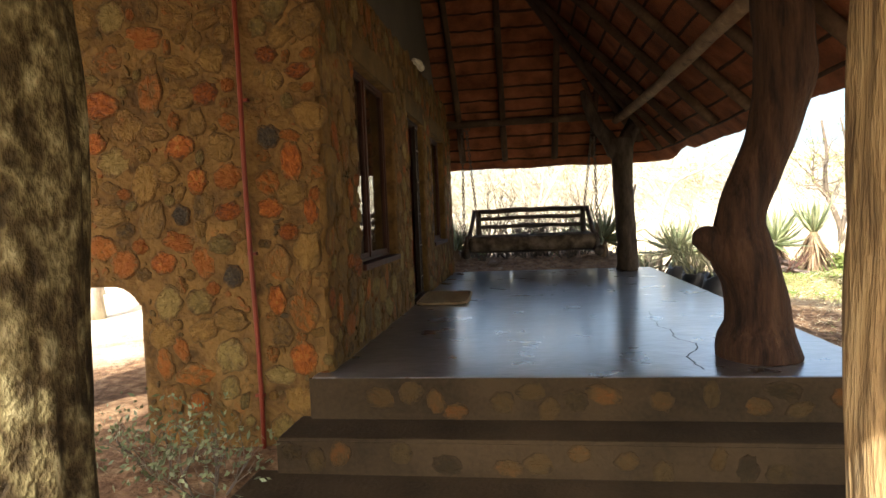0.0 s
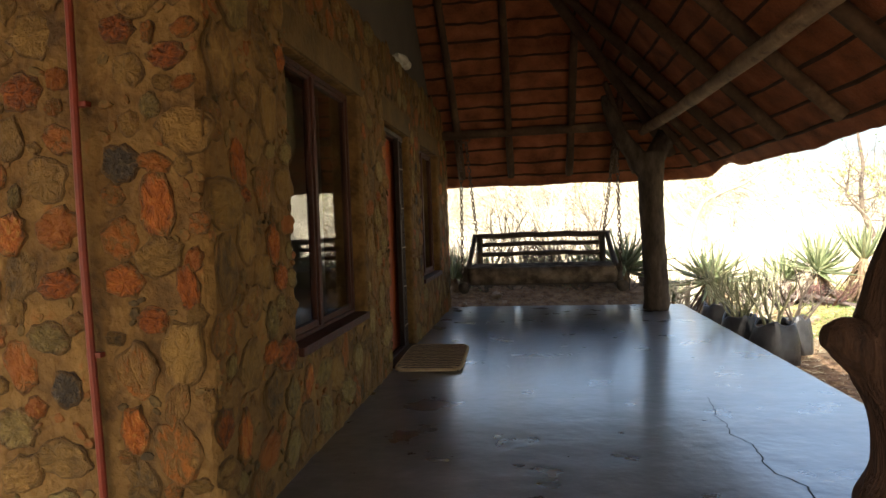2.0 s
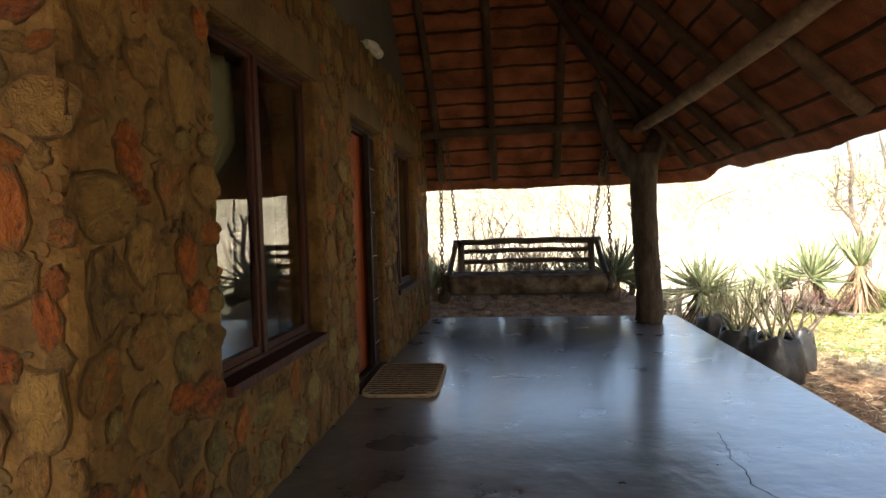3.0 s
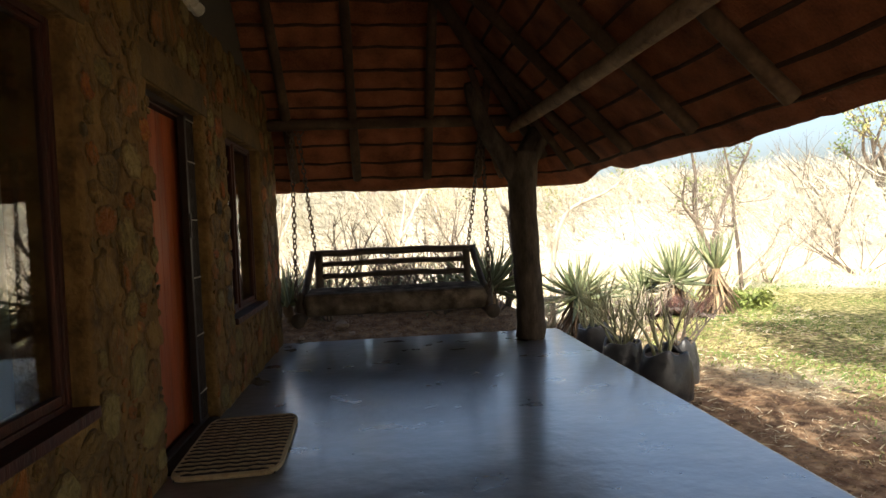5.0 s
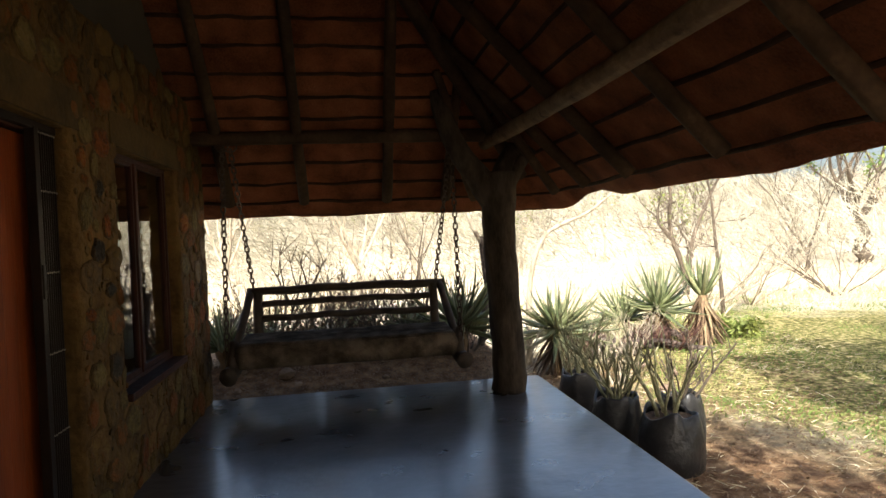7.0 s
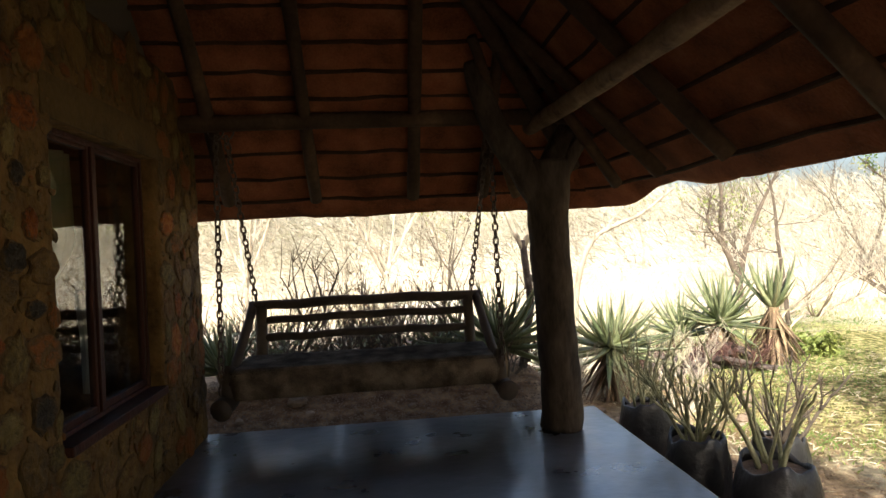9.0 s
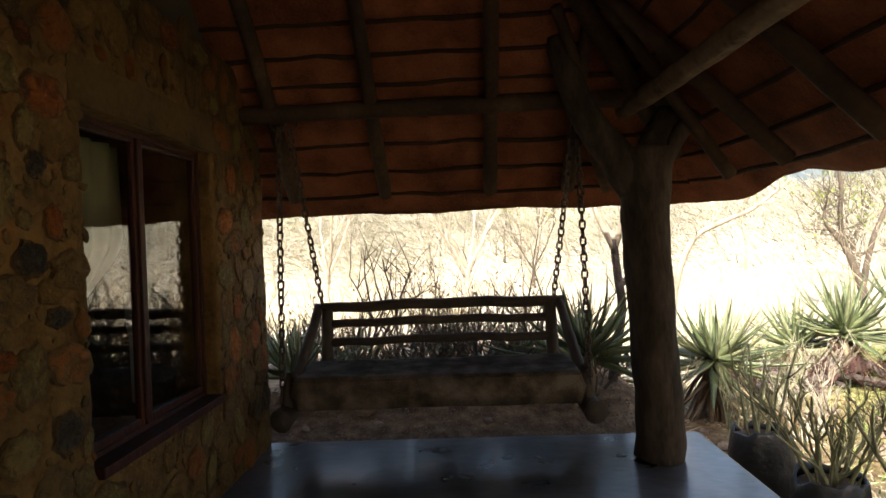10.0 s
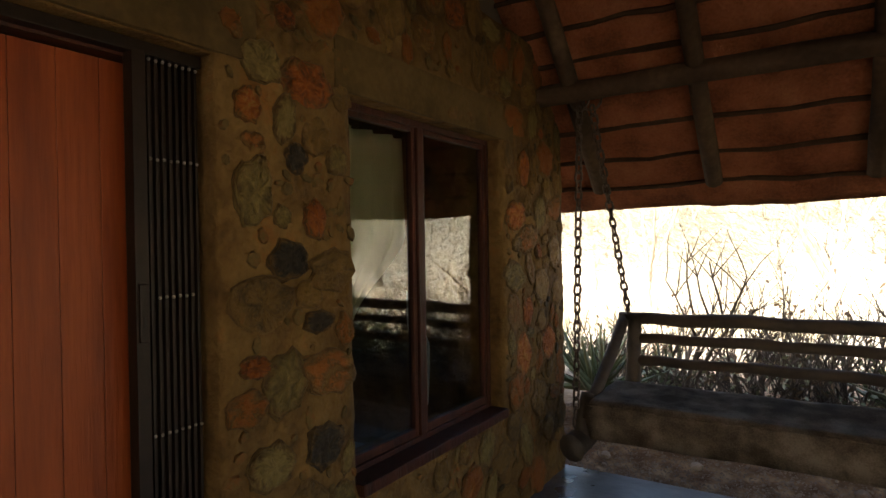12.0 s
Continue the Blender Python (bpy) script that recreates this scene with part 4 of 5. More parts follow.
def grow(bm, p, d, length, r, depth, rng, bend=0.35, kids=3, sides=5, ends=None):
    """One branch and its side branches, into bm."""
    n = 4
    pts, q = [p.copy()], p.copy()
    e = d.normalized()
    for i in range(n):
        e = (e + Vector((rng.uniform(-1, 1), rng.uniform(-1, 1), rng.uniform(-0.5, 0.9))) * bend * 0.45).normalized()
        q = q + e * (length / n)
        pts.append(q.copy())
    tube(bm, pts, [r * (1 - 0.55 * i / n) for i in range(n + 1)], sides)
    if ends is not None and depth <= 1:
        ends.extend(pts[2:])
    if depth:
        for k in range(kids):
            i = rng.randint(2, n)
            side = Vector((rng.uniform(-1, 1), rng.uniform(-1, 1), rng.uniform(-0.1, 0.9)))
            grow(bm, pts[i], (e * 0.7 + side * 0.8), length * rng.uniform(0.5, 0.75), r * 0.5, depth - 1, rng, bend, kids, max(3, sides - 1), ends)


def leaves_on(spots, count, size, rng, spread=0.12):
    verts, faces = [], []
    for _ in range(count):
        c = rng.choice(spots) + Vector((rng.uniform(-1, 1), rng.uniform(-1, 1), rng.uniform(-1, 1))) * spread
        a = Vector((rng.uniform(-1, 1), rng.uniform(-1, 1), rng.uniform(-1, 1))).normalized() * size * rng.uniform(0.6, 1.3)
        b = a.cross(Vector((rng.uniform(-1, 1), rng.uniform(-1, 1), 0.4))).normalized() * size * 0.45
        i = len(verts)
        verts += [c - a, c + b, c + a, c - b]
        faces.append((i, i + 1, i + 2, i + 3))
    return [tuple(v) for v in verts], faces


def shrub(x, y, h, label, seed, stems=6, depth=2, kids=3, material=None, spread=0.5, r=0.013, leaf=0, leaf_mat=None, leaf_size=0.03, name="bare_shrub", category="shrub"):
    rng = random.Random(seed)
    z = ground_z(x, y) - 0.03
    s = thing(name, x, y, z, label, category)
    ends = []
    bm = bmesh.new()
    for i in range(stems):
        a = rng.uniform(0, 2 * math.pi)
        grow(bm, Vector((0.06 * math.cos(a), 0.06 * math.sin(a), 0)), Vector((spread * math.cos(a), spread * math.sin(a), 1)), h * rng.uniform(0.4, 0.62), r, depth, rng, kids=kids, ends=ends)
    part("crown", bm, material or TWIG, s)
    if leaf:
        raw("foliage", *leaves_on(ends, leaf, leaf_size, rng), leaf_mat or YOUNG, s)
    return s


def bare_tree(x, y, h, label, seed, r=0.07, material=None, lean=(0, 0), leaf=0, leaf_size=0.05, leaf_mat=None, kids=3, depth=3, forks=3, trunk=0.4):
    rng = random.Random(seed)
    t = thing("tree", x, y, ground_z(x, y) - 0.05, label, "tree")
    bm = bmesh.new()
    top = Vector((lean[0], lean[1], h * trunk))
    line = [Vector((0, 0, 0)).lerp(top, q / 6) + Vector((rng.uniform(-1, 1), rng.uniform(-1, 1), 0)) * r * 0.6 * (q > 0) for q in range(7)]
    tube(bm, line, [r * (1.25 - 0.55 * q / 6) for q in range(7)], 9, 0.15, seed, 5)
    part("trunk", bm, material or PALE, t, smooth=True)
    ends = []
    bm = bmesh.new()
    for i in range(forks):
        a = 2 * math.pi * i / forks + rng.uniform(-0.6, 0.6)
        grow(bm, line[-1 - (i % 2)], Vector((math.cos(a) * 0.6, math.sin(a) * 0.6, 1)), h * rng.uniform(0.33, 0.45), r * 0.55, depth, rng, kids=kids, sides=6, ends=ends)
    crown = part("crown", bm, material or PALE, t)
    if leaf:
        raw("foliage", *leaves_on(ends, leaf, leaf_size, rng, 0.25), leaf_mat or YOUNG, crown)
    return t


# Bed behind the swing
aloe(-0.75, 11.3, 0.66, "spiky grey-green aloe behind the swing", 44, 0.16)
aloe(1.9, 11.3, 0.95, "large spiky green aloe behind the swing", 60, 0.24, thin=0.55, cup=-12)
aloe(1.3, 11.75, 0.62, "green aloe in the bed among bare shrubs", 30, 0.12)
aloe(-0.3, 11.95, 0.55, "green aloe in the bed among dry twigs", 28, 0.1)
aloe(0.55, 12.6, 0.5, "green aloe in the bed behind the shrubs", 26, 0.1)
aloe(-1.6, 12.4, 0.5, "green aloe at the edge of the bed", 28, 0.1)
for i, (x, y, h) in enumerate(((-0.22, 11.5, 1.5), (-0.75, 11.9, 0.95), (1.45, 12.0, 1.25), (1.85, 12.3, 1.15))):
    shrub(x, y, h, "bare stubby candelabra shrub behind the swing", 20 + i, 4 if i else 3, 2, 3, spread=0.45, r=0.024)
for i, (x, y, h) in enumerate(((0.45, 11.55, 1.05), (0.75, 11.65, 1.2), (0.95, 11.6, 1.0), (0.25, 11.9, 1.0), (1.2, 12.3, 1.1), (0.6, 12.2, 1.1), (-0.45, 12.1, 0.9), (-1.0, 12.2, 0.9))):
    shrub(x, y, h, "dense bare brown shrub behind the swing", 40 + i, 9, 2, 3, spread=0.4, r=0.014, leaf=40, leaf_size=0.028, leaf_mat=DRYLEAF)
low = random.Random(17)
for i in range(12):
    shrub(-0.7 + 0.235 * i + low.uniform(-0.08, 0.08), low.uniform(11.25, 11.75), low.uniform(0.45, 0.7), "low tangled dry shrub behind the swing", 500 + i, 9, 2, 4, spread=1.0, r=0.013, leaf=120, leaf_size=0.03, leaf_mat=DRYLEAF if i % 2 else LEAF)
cut = thing("pollarded_tree", 2.25, 11.6, ground_z(2.25, 11.6) - 0.03, "pale crooked young tree with cut limbs", "tree")
part("trunk", log(bmesh.new(), [(-0.06, 0, 0), (0.0, 0, 0.35), (0.06, 0, 0.75), (0.03, 0, 1.05), (0.0, 0, 1.38)], 0.048, 0.036), DRIFT, cut, smooth=True)
for limb in ([(0.0, 0, 1.3), (-0.1, 0, 1.52), (-0.2, 0.02, 1.85), (-0.24, 0.02, 2.3)], [(0.02, 0, 1.32), (0.1, 0, 1.58), (0.05, 0.02, 1.9), (0.06, 0.02, 2.4)], [(0.05, 0, 0.95), (0.22, 0.02, 1.08), (0.3, 0.03, 1.32)]):
    part("limb", log(bmesh.new(), limb, 0.034, 0.02, 8), PALE if limb[0][2] > 1 else DRIFT, cut, smooth=True)

# Bed beside the corner post
aloe(3.45, 12.35, 0.9, "pale green aloe in the sunlit bed", 66, 0.55, 40, thin=0.85, cup=-20)
aloe(3.0, 13.2, 0.7, "pale green aloe in the sunlit bed", 30, 0.1)
aloe(4.3, 13.6, 0.45, "small pale green aloe in the bed", 26, 0.1)
aloe(5.8, 13.95, 1.0, "large green aloe on a short dead-leaf stem", 54, 0.5, 60, cup=-5)
aloe(5.35, 14.3, 0.85, "green aloe behind the driftwood", 40, 0.3, 30, cup=-5)
aloe(6.4, 13.55, 0.8, "tall aloe with a skirt of dry leaves", 30, 0.75, 110, cup=44)
shrub(7.3, 14.0, 0.45, "low green leafy shrub on the lawn edge", 71, 10, 1, 3, spread=1.2, leaf=900, leaf_size=0.05, leaf_mat=YOUNG, name="leafy_shrub")
for i, (x, y, h) in enumerate(((3.9, 11.5, 0.8), (4.1, 12.6, 1.0), (2.8, 12.1, 0.8), (3.2, 11.4, 0.7), (5.0, 13.3, 0.8))):
    shrub(x, y, h, "pale dry twiggy shrub in the bed", 90 + i, 9, 2, 4, STEM if i % 2 else PALE, spread=0.6, r=0.013)


def driftwood(points, r0, r1, label):
    d = thing("driftwood_log", *points[0], label, "log", "driftwood pile")
    o = Vector(points[0])
    part("wood", log(bmesh.new(), [tuple(Vector(p) - o) for p in points], r0, r1, 14, 0.6), DRIFT, d, smooth=True)


pile = random.Random(77)
for i in range(13):
    cx, cy, a, half = pile.uniform(4.5, 5.9), pile.uniform(13.1, 13.8), pile.uniform(-0.6, 0.5), pile.uniform(0.35, 0.75)
    base = ground_z(cx, cy) + 0.05 + 0.4 * pile.random() * math.exp(-(((cx - 5.2) / 0.6) ** 2))
    r = pile.uniform(0.04, 0.095)
    driftwood([(cx + half * q * math.cos(a) + pile.uniform(-0.06, 0.06), cy + half * q * math.sin(a) + pile.uniform(-0.06, 0.06), base + pile.uniform(-0.04, 0.09) - 0.16 * q * q) for q in (-1, -0.4, 0.2, 1)], r, r * pile.uniform(0.4, 0.9), "gnarled grey driftwood log on the pile" if i % 2 else "weathered grey-brown driftwood limb on the pile")


for i, (x, y) in enumerate(((4.5, 13.6), (4.9, 13.3), (5.3, 13.6), (5.7, 13.25), (4.3, 13.1))):
    shrub(x, y, 0.62, "tangle of reddish dead twigs on the driftwood", 520 + i, 10, 2, 4, RUST, spread=1.3, r=0.013)


def nursery_bag(x, y, r, h, label, seed, stems, stem_h, material, spread=0.35, lean=0, thick=(0.009, 0.016), bend=0.3):
    z = ground_z(x, y)
    b = thing("nursery_bag", x, y, z - 0.01, label, "plant pot", "nursery bags")
    rng = random.Random(seed)
    bm = bmesh.new()
    rings, sides = [], 28
    for z0, k in ((0, 0.97), (0.02, 1.02), (h * 0.3, 1.03), (h * 0.6, 0.98), (h * 0.85, 0.9), (h, 0.84), (h * 1.02, 0.79), (h * 0.93, 0.77)):
        ring = []
        for j in range(sides):
            t = 2 * math.pi * j / sides
            f = k * (1 + 0.14 * noise.noise(Vector((math.cos(t) * 2.2, math.sin(t) * 2.2, z0 * 5 + seed))) + 0.02 * noise.noise(Vector((math.cos(t) * 8, math.sin(t) * 8, z0 * 9 + seed))))
            dz = 0.10 * noise.noise(Vector((math.cos(t) * 1.5, math.sin(t) * 1.5, seed))) * (z0 > h * 0.7) + 0.03 * noise.noise(Vector((math.cos(t) * 5, math.sin(t) * 5, seed))) * (z0 > h * 0.9)
            ring.append(bm.verts.new((r * f * math.cos(t), r * f * math.sin(t), z0 + dz)))
        rings.append(ring)
    for a, c in zip(rings, rings[1:]):
        for j in range(sides):
            bm.faces.new((a[j], a[(j + 1) % sides], c[(j + 1) % sides], c[j]))
    bm.faces.new(rings[0][::-1])
    part("bag", bm, BAG, b, smooth=True)
    bm = bmesh.new()
    bmesh.ops.create_circle(bm, cap_ends=True, segments=20, radius=r * 0.8, matrix=Matrix.Translation((0, 0, h * 0.9)))
    part("soil", bm, SOIL, b)
    for i in range(stems):
        a = rng.uniform(0, 2 * math.pi)
        base = Vector((math.cos(a), math.sin(a), 0)) * r * 0.5 * rng.random() + Vector((0, 0, h * 0.88))
        d0 = Vector((spread * math.cos(a) + lean, spread * math.sin(a), 1))
        branch(b, "stem", base, d0, stem_h * rng.uniform(0.45, 0.8), rng.uniform(*thick), 2 if spread > 0.3 else 1, rng, material, bend, 3 if spread > 0.3 else 2)


def branch(parent, name, p, d, length, r, depth, rng, material, bend, kids, owner=None):
    """A bending stem as one part; its twigs are parts of the stem."""
    n = 8
    pts, e = [p.copy()], d.normalized()
    for i in range(n):
        e = (e + Vector((rng.uniform(-1, 1), rng.uniform(-1, 1), rng.uniform(-0.35, 0.75))) * bend * 0.5).normalized()
        pts.append(pts[-1] + e * (length / n))
    bm = bmesh.new()
    tube(bm, pts, [r * (1 - 0.5 * i / n) for i in range(n + 1)], 7)
    ob = part(name, bm, material, parent, smooth=True)
    owner = owner or ob
    if depth:
        for k in range(kids):
            side = Vector((rng.uniform(-1, 1), rng.uniform(-1, 1), rng.uniform(0.0, 0.9)))
            branch(owner, "twig", pts[rng.randint(3, n - 1)], e * 0.8 + side * 0.8, length * rng.uniform(0.35, 0.6), r * 0.6, depth - 1, rng, material, bend, 2, owner)


nursery_bag(3.04, 10.52, 0.235, 0.46, "black plastic nursery bag with tall pale stems", 3, 7, 0.95, STEM, 0.12, thick=(0.010, 0.017), bend=0.16)
nursery_bag(3.03, 9.66, 0.225, 0.44, "black plastic nursery bag with bushy bare stems", 5, 18, 0.85, STEM, 0.55, thick=(0.009, 0.015), bend=0.5)
nursery_bag(3.18, 9.0, 0.25, 0.46, "black plastic nursery bag with few thick stems", 8, 6, 0.9, STEM, 0.28, -0.1, (0.013, 0.021), 0.4)
nursery_bag(3.6, 9.55, 0.2, 0.42, "black plastic nursery bag with a dry twiggy plant", 12, 10, 0.75, TWIG, 0.55)

# Foreground plants by the front wall
for i, (x, y, h) in enumerate(((-1.55, 3.55, 0.55), (-2.2, 3.2, 0.5), (-1.15, 3.3, 0.4), (-2.75, 3.0, 0.55), (-1.9, 2.7, 0.4))):
    shrub(x, y, h, "dark green leafy plant at the wall foot", 140 + i, 9, 2, 3, spread=0.8, r=0.007, leaf=300, leaf_size=0.022, leaf_mat=GREEN if i % 2 else LEAF, name="leafy_plant", category="plant")
for i, (x, y) in enumerate(((-6.3, 9.0), (-7.4, 9.6), (-8.6, 12.0), (-6.0, 13.0))):
    bare_tree(x, y, 5.5, "pale bare tree standing in sunlit grass", 160 + i, 0.13, trunk=0.5)

def leafy_tree(x, y, h, label, seed, leaf=3000, r=0.2):
    return bare_tree(x, y, h, label, seed, r, TWIG, leaf=leaf, leaf_size=0.13, leaf_mat=GREEN, forks=5, trunk=0.3, depth=3)


# Unseen trees, placed for shade: eastern ones follow lawn dapples, others cut bounce light.
for i, (x, y, h) in enumerate(((-7.5, -4.5, 6.5), (4.6, 1.6, 6.0), (-10.5, 2.0, 6.0), (6.6, 5.4, 5.5), (9.4, 7.0, 6.0), (12.8, 9.2, 6.0), (8.2, 1.5, 6.5), (0.5, -9.5, 7.5))):
    leafy_tree(x, y, h, "unseen leafy tree placed to cast shade", 400 + i)

# Garden and middle distance


def stemmed_tree(x, y, label, stems, r, material, seed, twig_len, leaf=0):
    """A tree of a few bending stems, each with short side twigs."""
    rng = random.Random(seed)
    t = thing("tree", x, y, ground_z(x, y) - 0.05, label, "tree")
    for k, stem in enumerate(stems):
        line = [Vector(p) for p in smooth_line(stem, 5)]
        n = len(line) - 1
        bm = bmesh.new()
        tube(bm, line, [r * (1.0 - 0.65 * i / n) * (1 if k == 0 else 0.8) for i in range(n + 1)], 8, 0.15, seed + k, 5)
        limb = part("trunk" if k == 0 else "limb", bm, material, t, smooth=True)
        ends = []
        bm = bmesh.new()
        for _ in range(9):
            i = rng.randint(n // 3, n)
            grow(bm, line[i], Vector((rng.uniform(-1, 1), rng.uniform(-1, 1), rng.uniform(-0.1, 0.8))), twig_len * rng.uniform(0.5, 1.1), r * 0.22, 2, rng, kids=3, sides=4, ends=ends)
        part("crown", bm, material, limb)
        if leaf and k:
            raw("foliage", *leaves_on(ends, leaf, 0.06, rng, 0.18), YOUNG, limb)


stemmed_tree(10.25, 20.4, "slender two-stemmed tree with yellow-green leaves", ([(0, 0, 0), (0.0, 0, 0.55), (-0.2, 0, 1.2), (-0.4, 0, 1.7), (-0.45, 0, 2.4), (-0.4, 0, 3.0), (-0.55, 0, 4.0)], [(0, 0, 0.5), (0.1, 0, 1.0), (0.28, 0, 1.7), (0.58, 0, 2.4), (0.9, 0, 3.0), (1.4, 0, 3.9)], [(-0.35, 0, 1.6), (-0.6, 0, 1.9), (-0.8, 0, 2.2), (-0.8, 0, 2.6)]), 0.10, TWIG, 201, 0.7, 130)
stemmed_tree(3.25, 13.05, "white-barked young tree arching over the bed", ([(0, 0, 0), (0.02, 0, 0.9), (0.1, 0, 1.5), (0.3, 0, 1.95), (0.6, 0, 2.12), (1.0, 0, 2.28), (1.45, 0, 2.6)],), 0.05, PALE, 209, 0.35)
stemmed_tree(8.6, 16.4, "thin grey bare sapling in dry grass", ([(0.1, 0, 0), (0.05, 0, 0.8), (-0.05, 0, 1.7), (-0.12, 0, 2.6), (-0.3, 0, 3.5)],), 0.05, TWIG, 205, 0.7)
shrub(8.4, 16.8, 2.9, "pale arching bare bush behind the lawn", 206, 9, 3, 3, PALE, spread=1.6, r=0.022)
shrub(10.2, 17.6, 3.0, "pale arching bare bush behind the lawn", 208, 9, 3, 3, PALE, spread=1.5, r=0.022)
shrub(13.2, 18.2, 2.6, "dry tangled bare bush behind the lawn", 210, 9, 3, 3, TWIG, spread=1.2, r=0.02)
bare_tree(22.5, 27.0, 7.5, "dark many-stemmed thorn tree with sparse leaves", 207, 0.26, TWIG, leaf=1500, leaf_size=0.09, leaf_mat=GREEN, forks=5, trunk=0.25)
bare_tree(0.9, 17.5, 4.2, "bare tree with a few yellow leaves", 211, 0.07, PALE, leaf=220, leaf_size=0.05, forks=4, trunk=0.25)
bare_tree(-2.2, 19.0, 4.5, "bare grey tree in dry grass", 213, 0.08, PALE, forks=4, trunk=0.25)
spots = random.Random(5)
for i in range(64):
    a, d = radians(spots.uniform(-32, 72)), spots.uniform(25, 50)
    x, y = 0.6 + d * math.sin(a), 5 + d * math.cos(a)
    bare_tree(x, y, spots.uniform(3.2, 6.0), "bare bushveld tree in pale dry grass", 300 + i, 0.08, PALE if i % 2 else TWIG, leaf=160 if i % 3 == 0 else 0, leaf_size=0.09, forks=4, trunk=spots.uniform(0.15, 0.35))


def scatter_blades(name, count, region, h0, h1, width, material, seed, label, keep=None, lean=0.35):
    """Many thin tapering blades as one mesh."""
    rng = random.Random(seed)
    verts, faces = [], []
    for _ in range(count):
        x, y = region(rng)
        if keep and not keep(x, y, rng):
            continue
        z = ground_z(x, y) - 0.01
        h, a = rng.uniform(h0, h1), rng.uniform(0, math.pi)
        w = width * rng.uniform(0.6, 1.4)
        lx, ly = rng.gauss(0, lean) * h, rng.gauss(0, lean) * h
        c, s = math.cos(a) * w, math.sin(a) * w
        i = len(verts)
        verts += [(x - c, y - s, z), (x + c, y + s, z), (x + lx * 0.4 + c * 0.6, y + ly * 0.4 + s * 0.6, z + h * 0.6), (x + lx, y + ly, z + h)]
        faces += [(i, i + 1, i + 2), (i, i + 2, i + 3)]
    return tagged(raw(name, verts, faces, material), label, "grass", kind="stuff")


def off_house(x, y, rng):
    return not (-7.2 < x < 2.7 and -1 < y < 10.6) and not (-2.5 < x < 2.3 and y < 14)


scatter_blades("lawn", 110000, lambda r: (r.uniform(2.9, 16), r.uniform(3, 20)), 0.015, 0.07, 0.007, GREEN, 1, "short patchy green and yellow lawn grass", lambda x, y, r: off_house(x, y, r) and noise.noise(Vector((x * 0.5, y * 0.5, 5))) + r.uniform(-0.3, 0.3) + 0.32 * min(0, x - 5.4) > -0.1, 0.6)
scatter_blades("dry_grass", 30000, lambda r: (lambda a, d: (1 + d * math.sin(a), 5 + d * math.cos(a)))(radians(r.uniform(-38, 78)), 11 + 40 * r.random() ** 1.4), 0.12, 0.45, 0.010, STRAW, 2, "tall pale dry grass", lambda x, y, r: off_house(x, y, r) and y > 13.5 and (x < 3 or y > 16 or x > 13) and noise.noise(Vector((x * 0.25, y * 0.25, 1))) > -0.25)


scatter_blades("leaf_litter", 26000, lambda r: (2.6 + 4.2 * r.random() ** 1.3, r.uniform(3.5, 13.5)), 0.008, 0.035, 0.010, DRYLEAF, 3, "dry brown leaf litter on the soil", off_house, 1.6)
scatter_blades("fallen_straw", 8000, lambda r: (2.6 + 5.5 * r.random() ** 1.2, r.uniform(4.0, 14.5)), 0.010, 0.05, 0.005, STRAW, 4, "fallen dry straw on the soil", lambda x, y, r: off_house(x, y, r) and noise.noise(Vector((x * 0.9, y * 0.9, 8))) > -0.15, 1.8)


def far_scrub():
    """Hazy thickets of twigs and small leaves on the far slope."""
    rng = random.Random(9)
    verts, faces = [], []
    for _ in range(900):
        a, d = radians(rng.uniform(-45, 82)), 24 + 80 * rng.random() ** 1.5
        cx, cy = 1 + d * math.sin(a), 5 + d * math.cos(a)
        z, h = ground_z(cx, cy), rng.uniform(1.2, 3.0) + min(2.2, d * 0.03)
        for _ in range(110):
            u, v = rng.gauss(0, 0.45) * h, rng.gauss(0, 0.45) * h
            w = h * (0.15 + 0.85 * rng.random() ** 0.8)
            s = rng.uniform(0.012, 0.06) * (d / 50)
            dx, dy, dz = rng.uniform(-1, 1) * 0.3 * h, rng.uniform(-1, 1) * 0.3 * h, rng.uniform(-0.1, 0.3) * h
            i = len(verts)
            p = (cx + u, cy + v, z + w)
            verts += [p, (p[0] + s, p[1] - s, p[2] + s), (p[0] + dx, p[1] + dy, p[2] + dz)]
            faces.append((i, i + 1, i + 2))
    tagged(raw("far_scrub", verts, faces, SCRUB), "hazy grey-brown bushveld thicket on a far slope", "scrub", kind="stuff")


far_scrub()

# ---- loose stones on the soil ----
rk = random.Random(31)


def rock(x, y, size, seed):
    bm = bmesh.new()
    bmesh.ops.create_icosphere(bm, subdivisions=2, radius=size)
    for v in bm.verts:
        v.co *= 1 + 0.35 * noise.noise(v.co / size * 1.1 + Vector((seed, 0, seed)))
        v.co.z *= 0.62
    ob = part("rock", bm, ROCK)
    ob.matrix_basis = pose(x, y, ground_z(x, y) + size * 0.25, 0, 0, seed * 40)
    return tagged(ob, "rough brown garden stone on the soil", "stone", "bed stones")


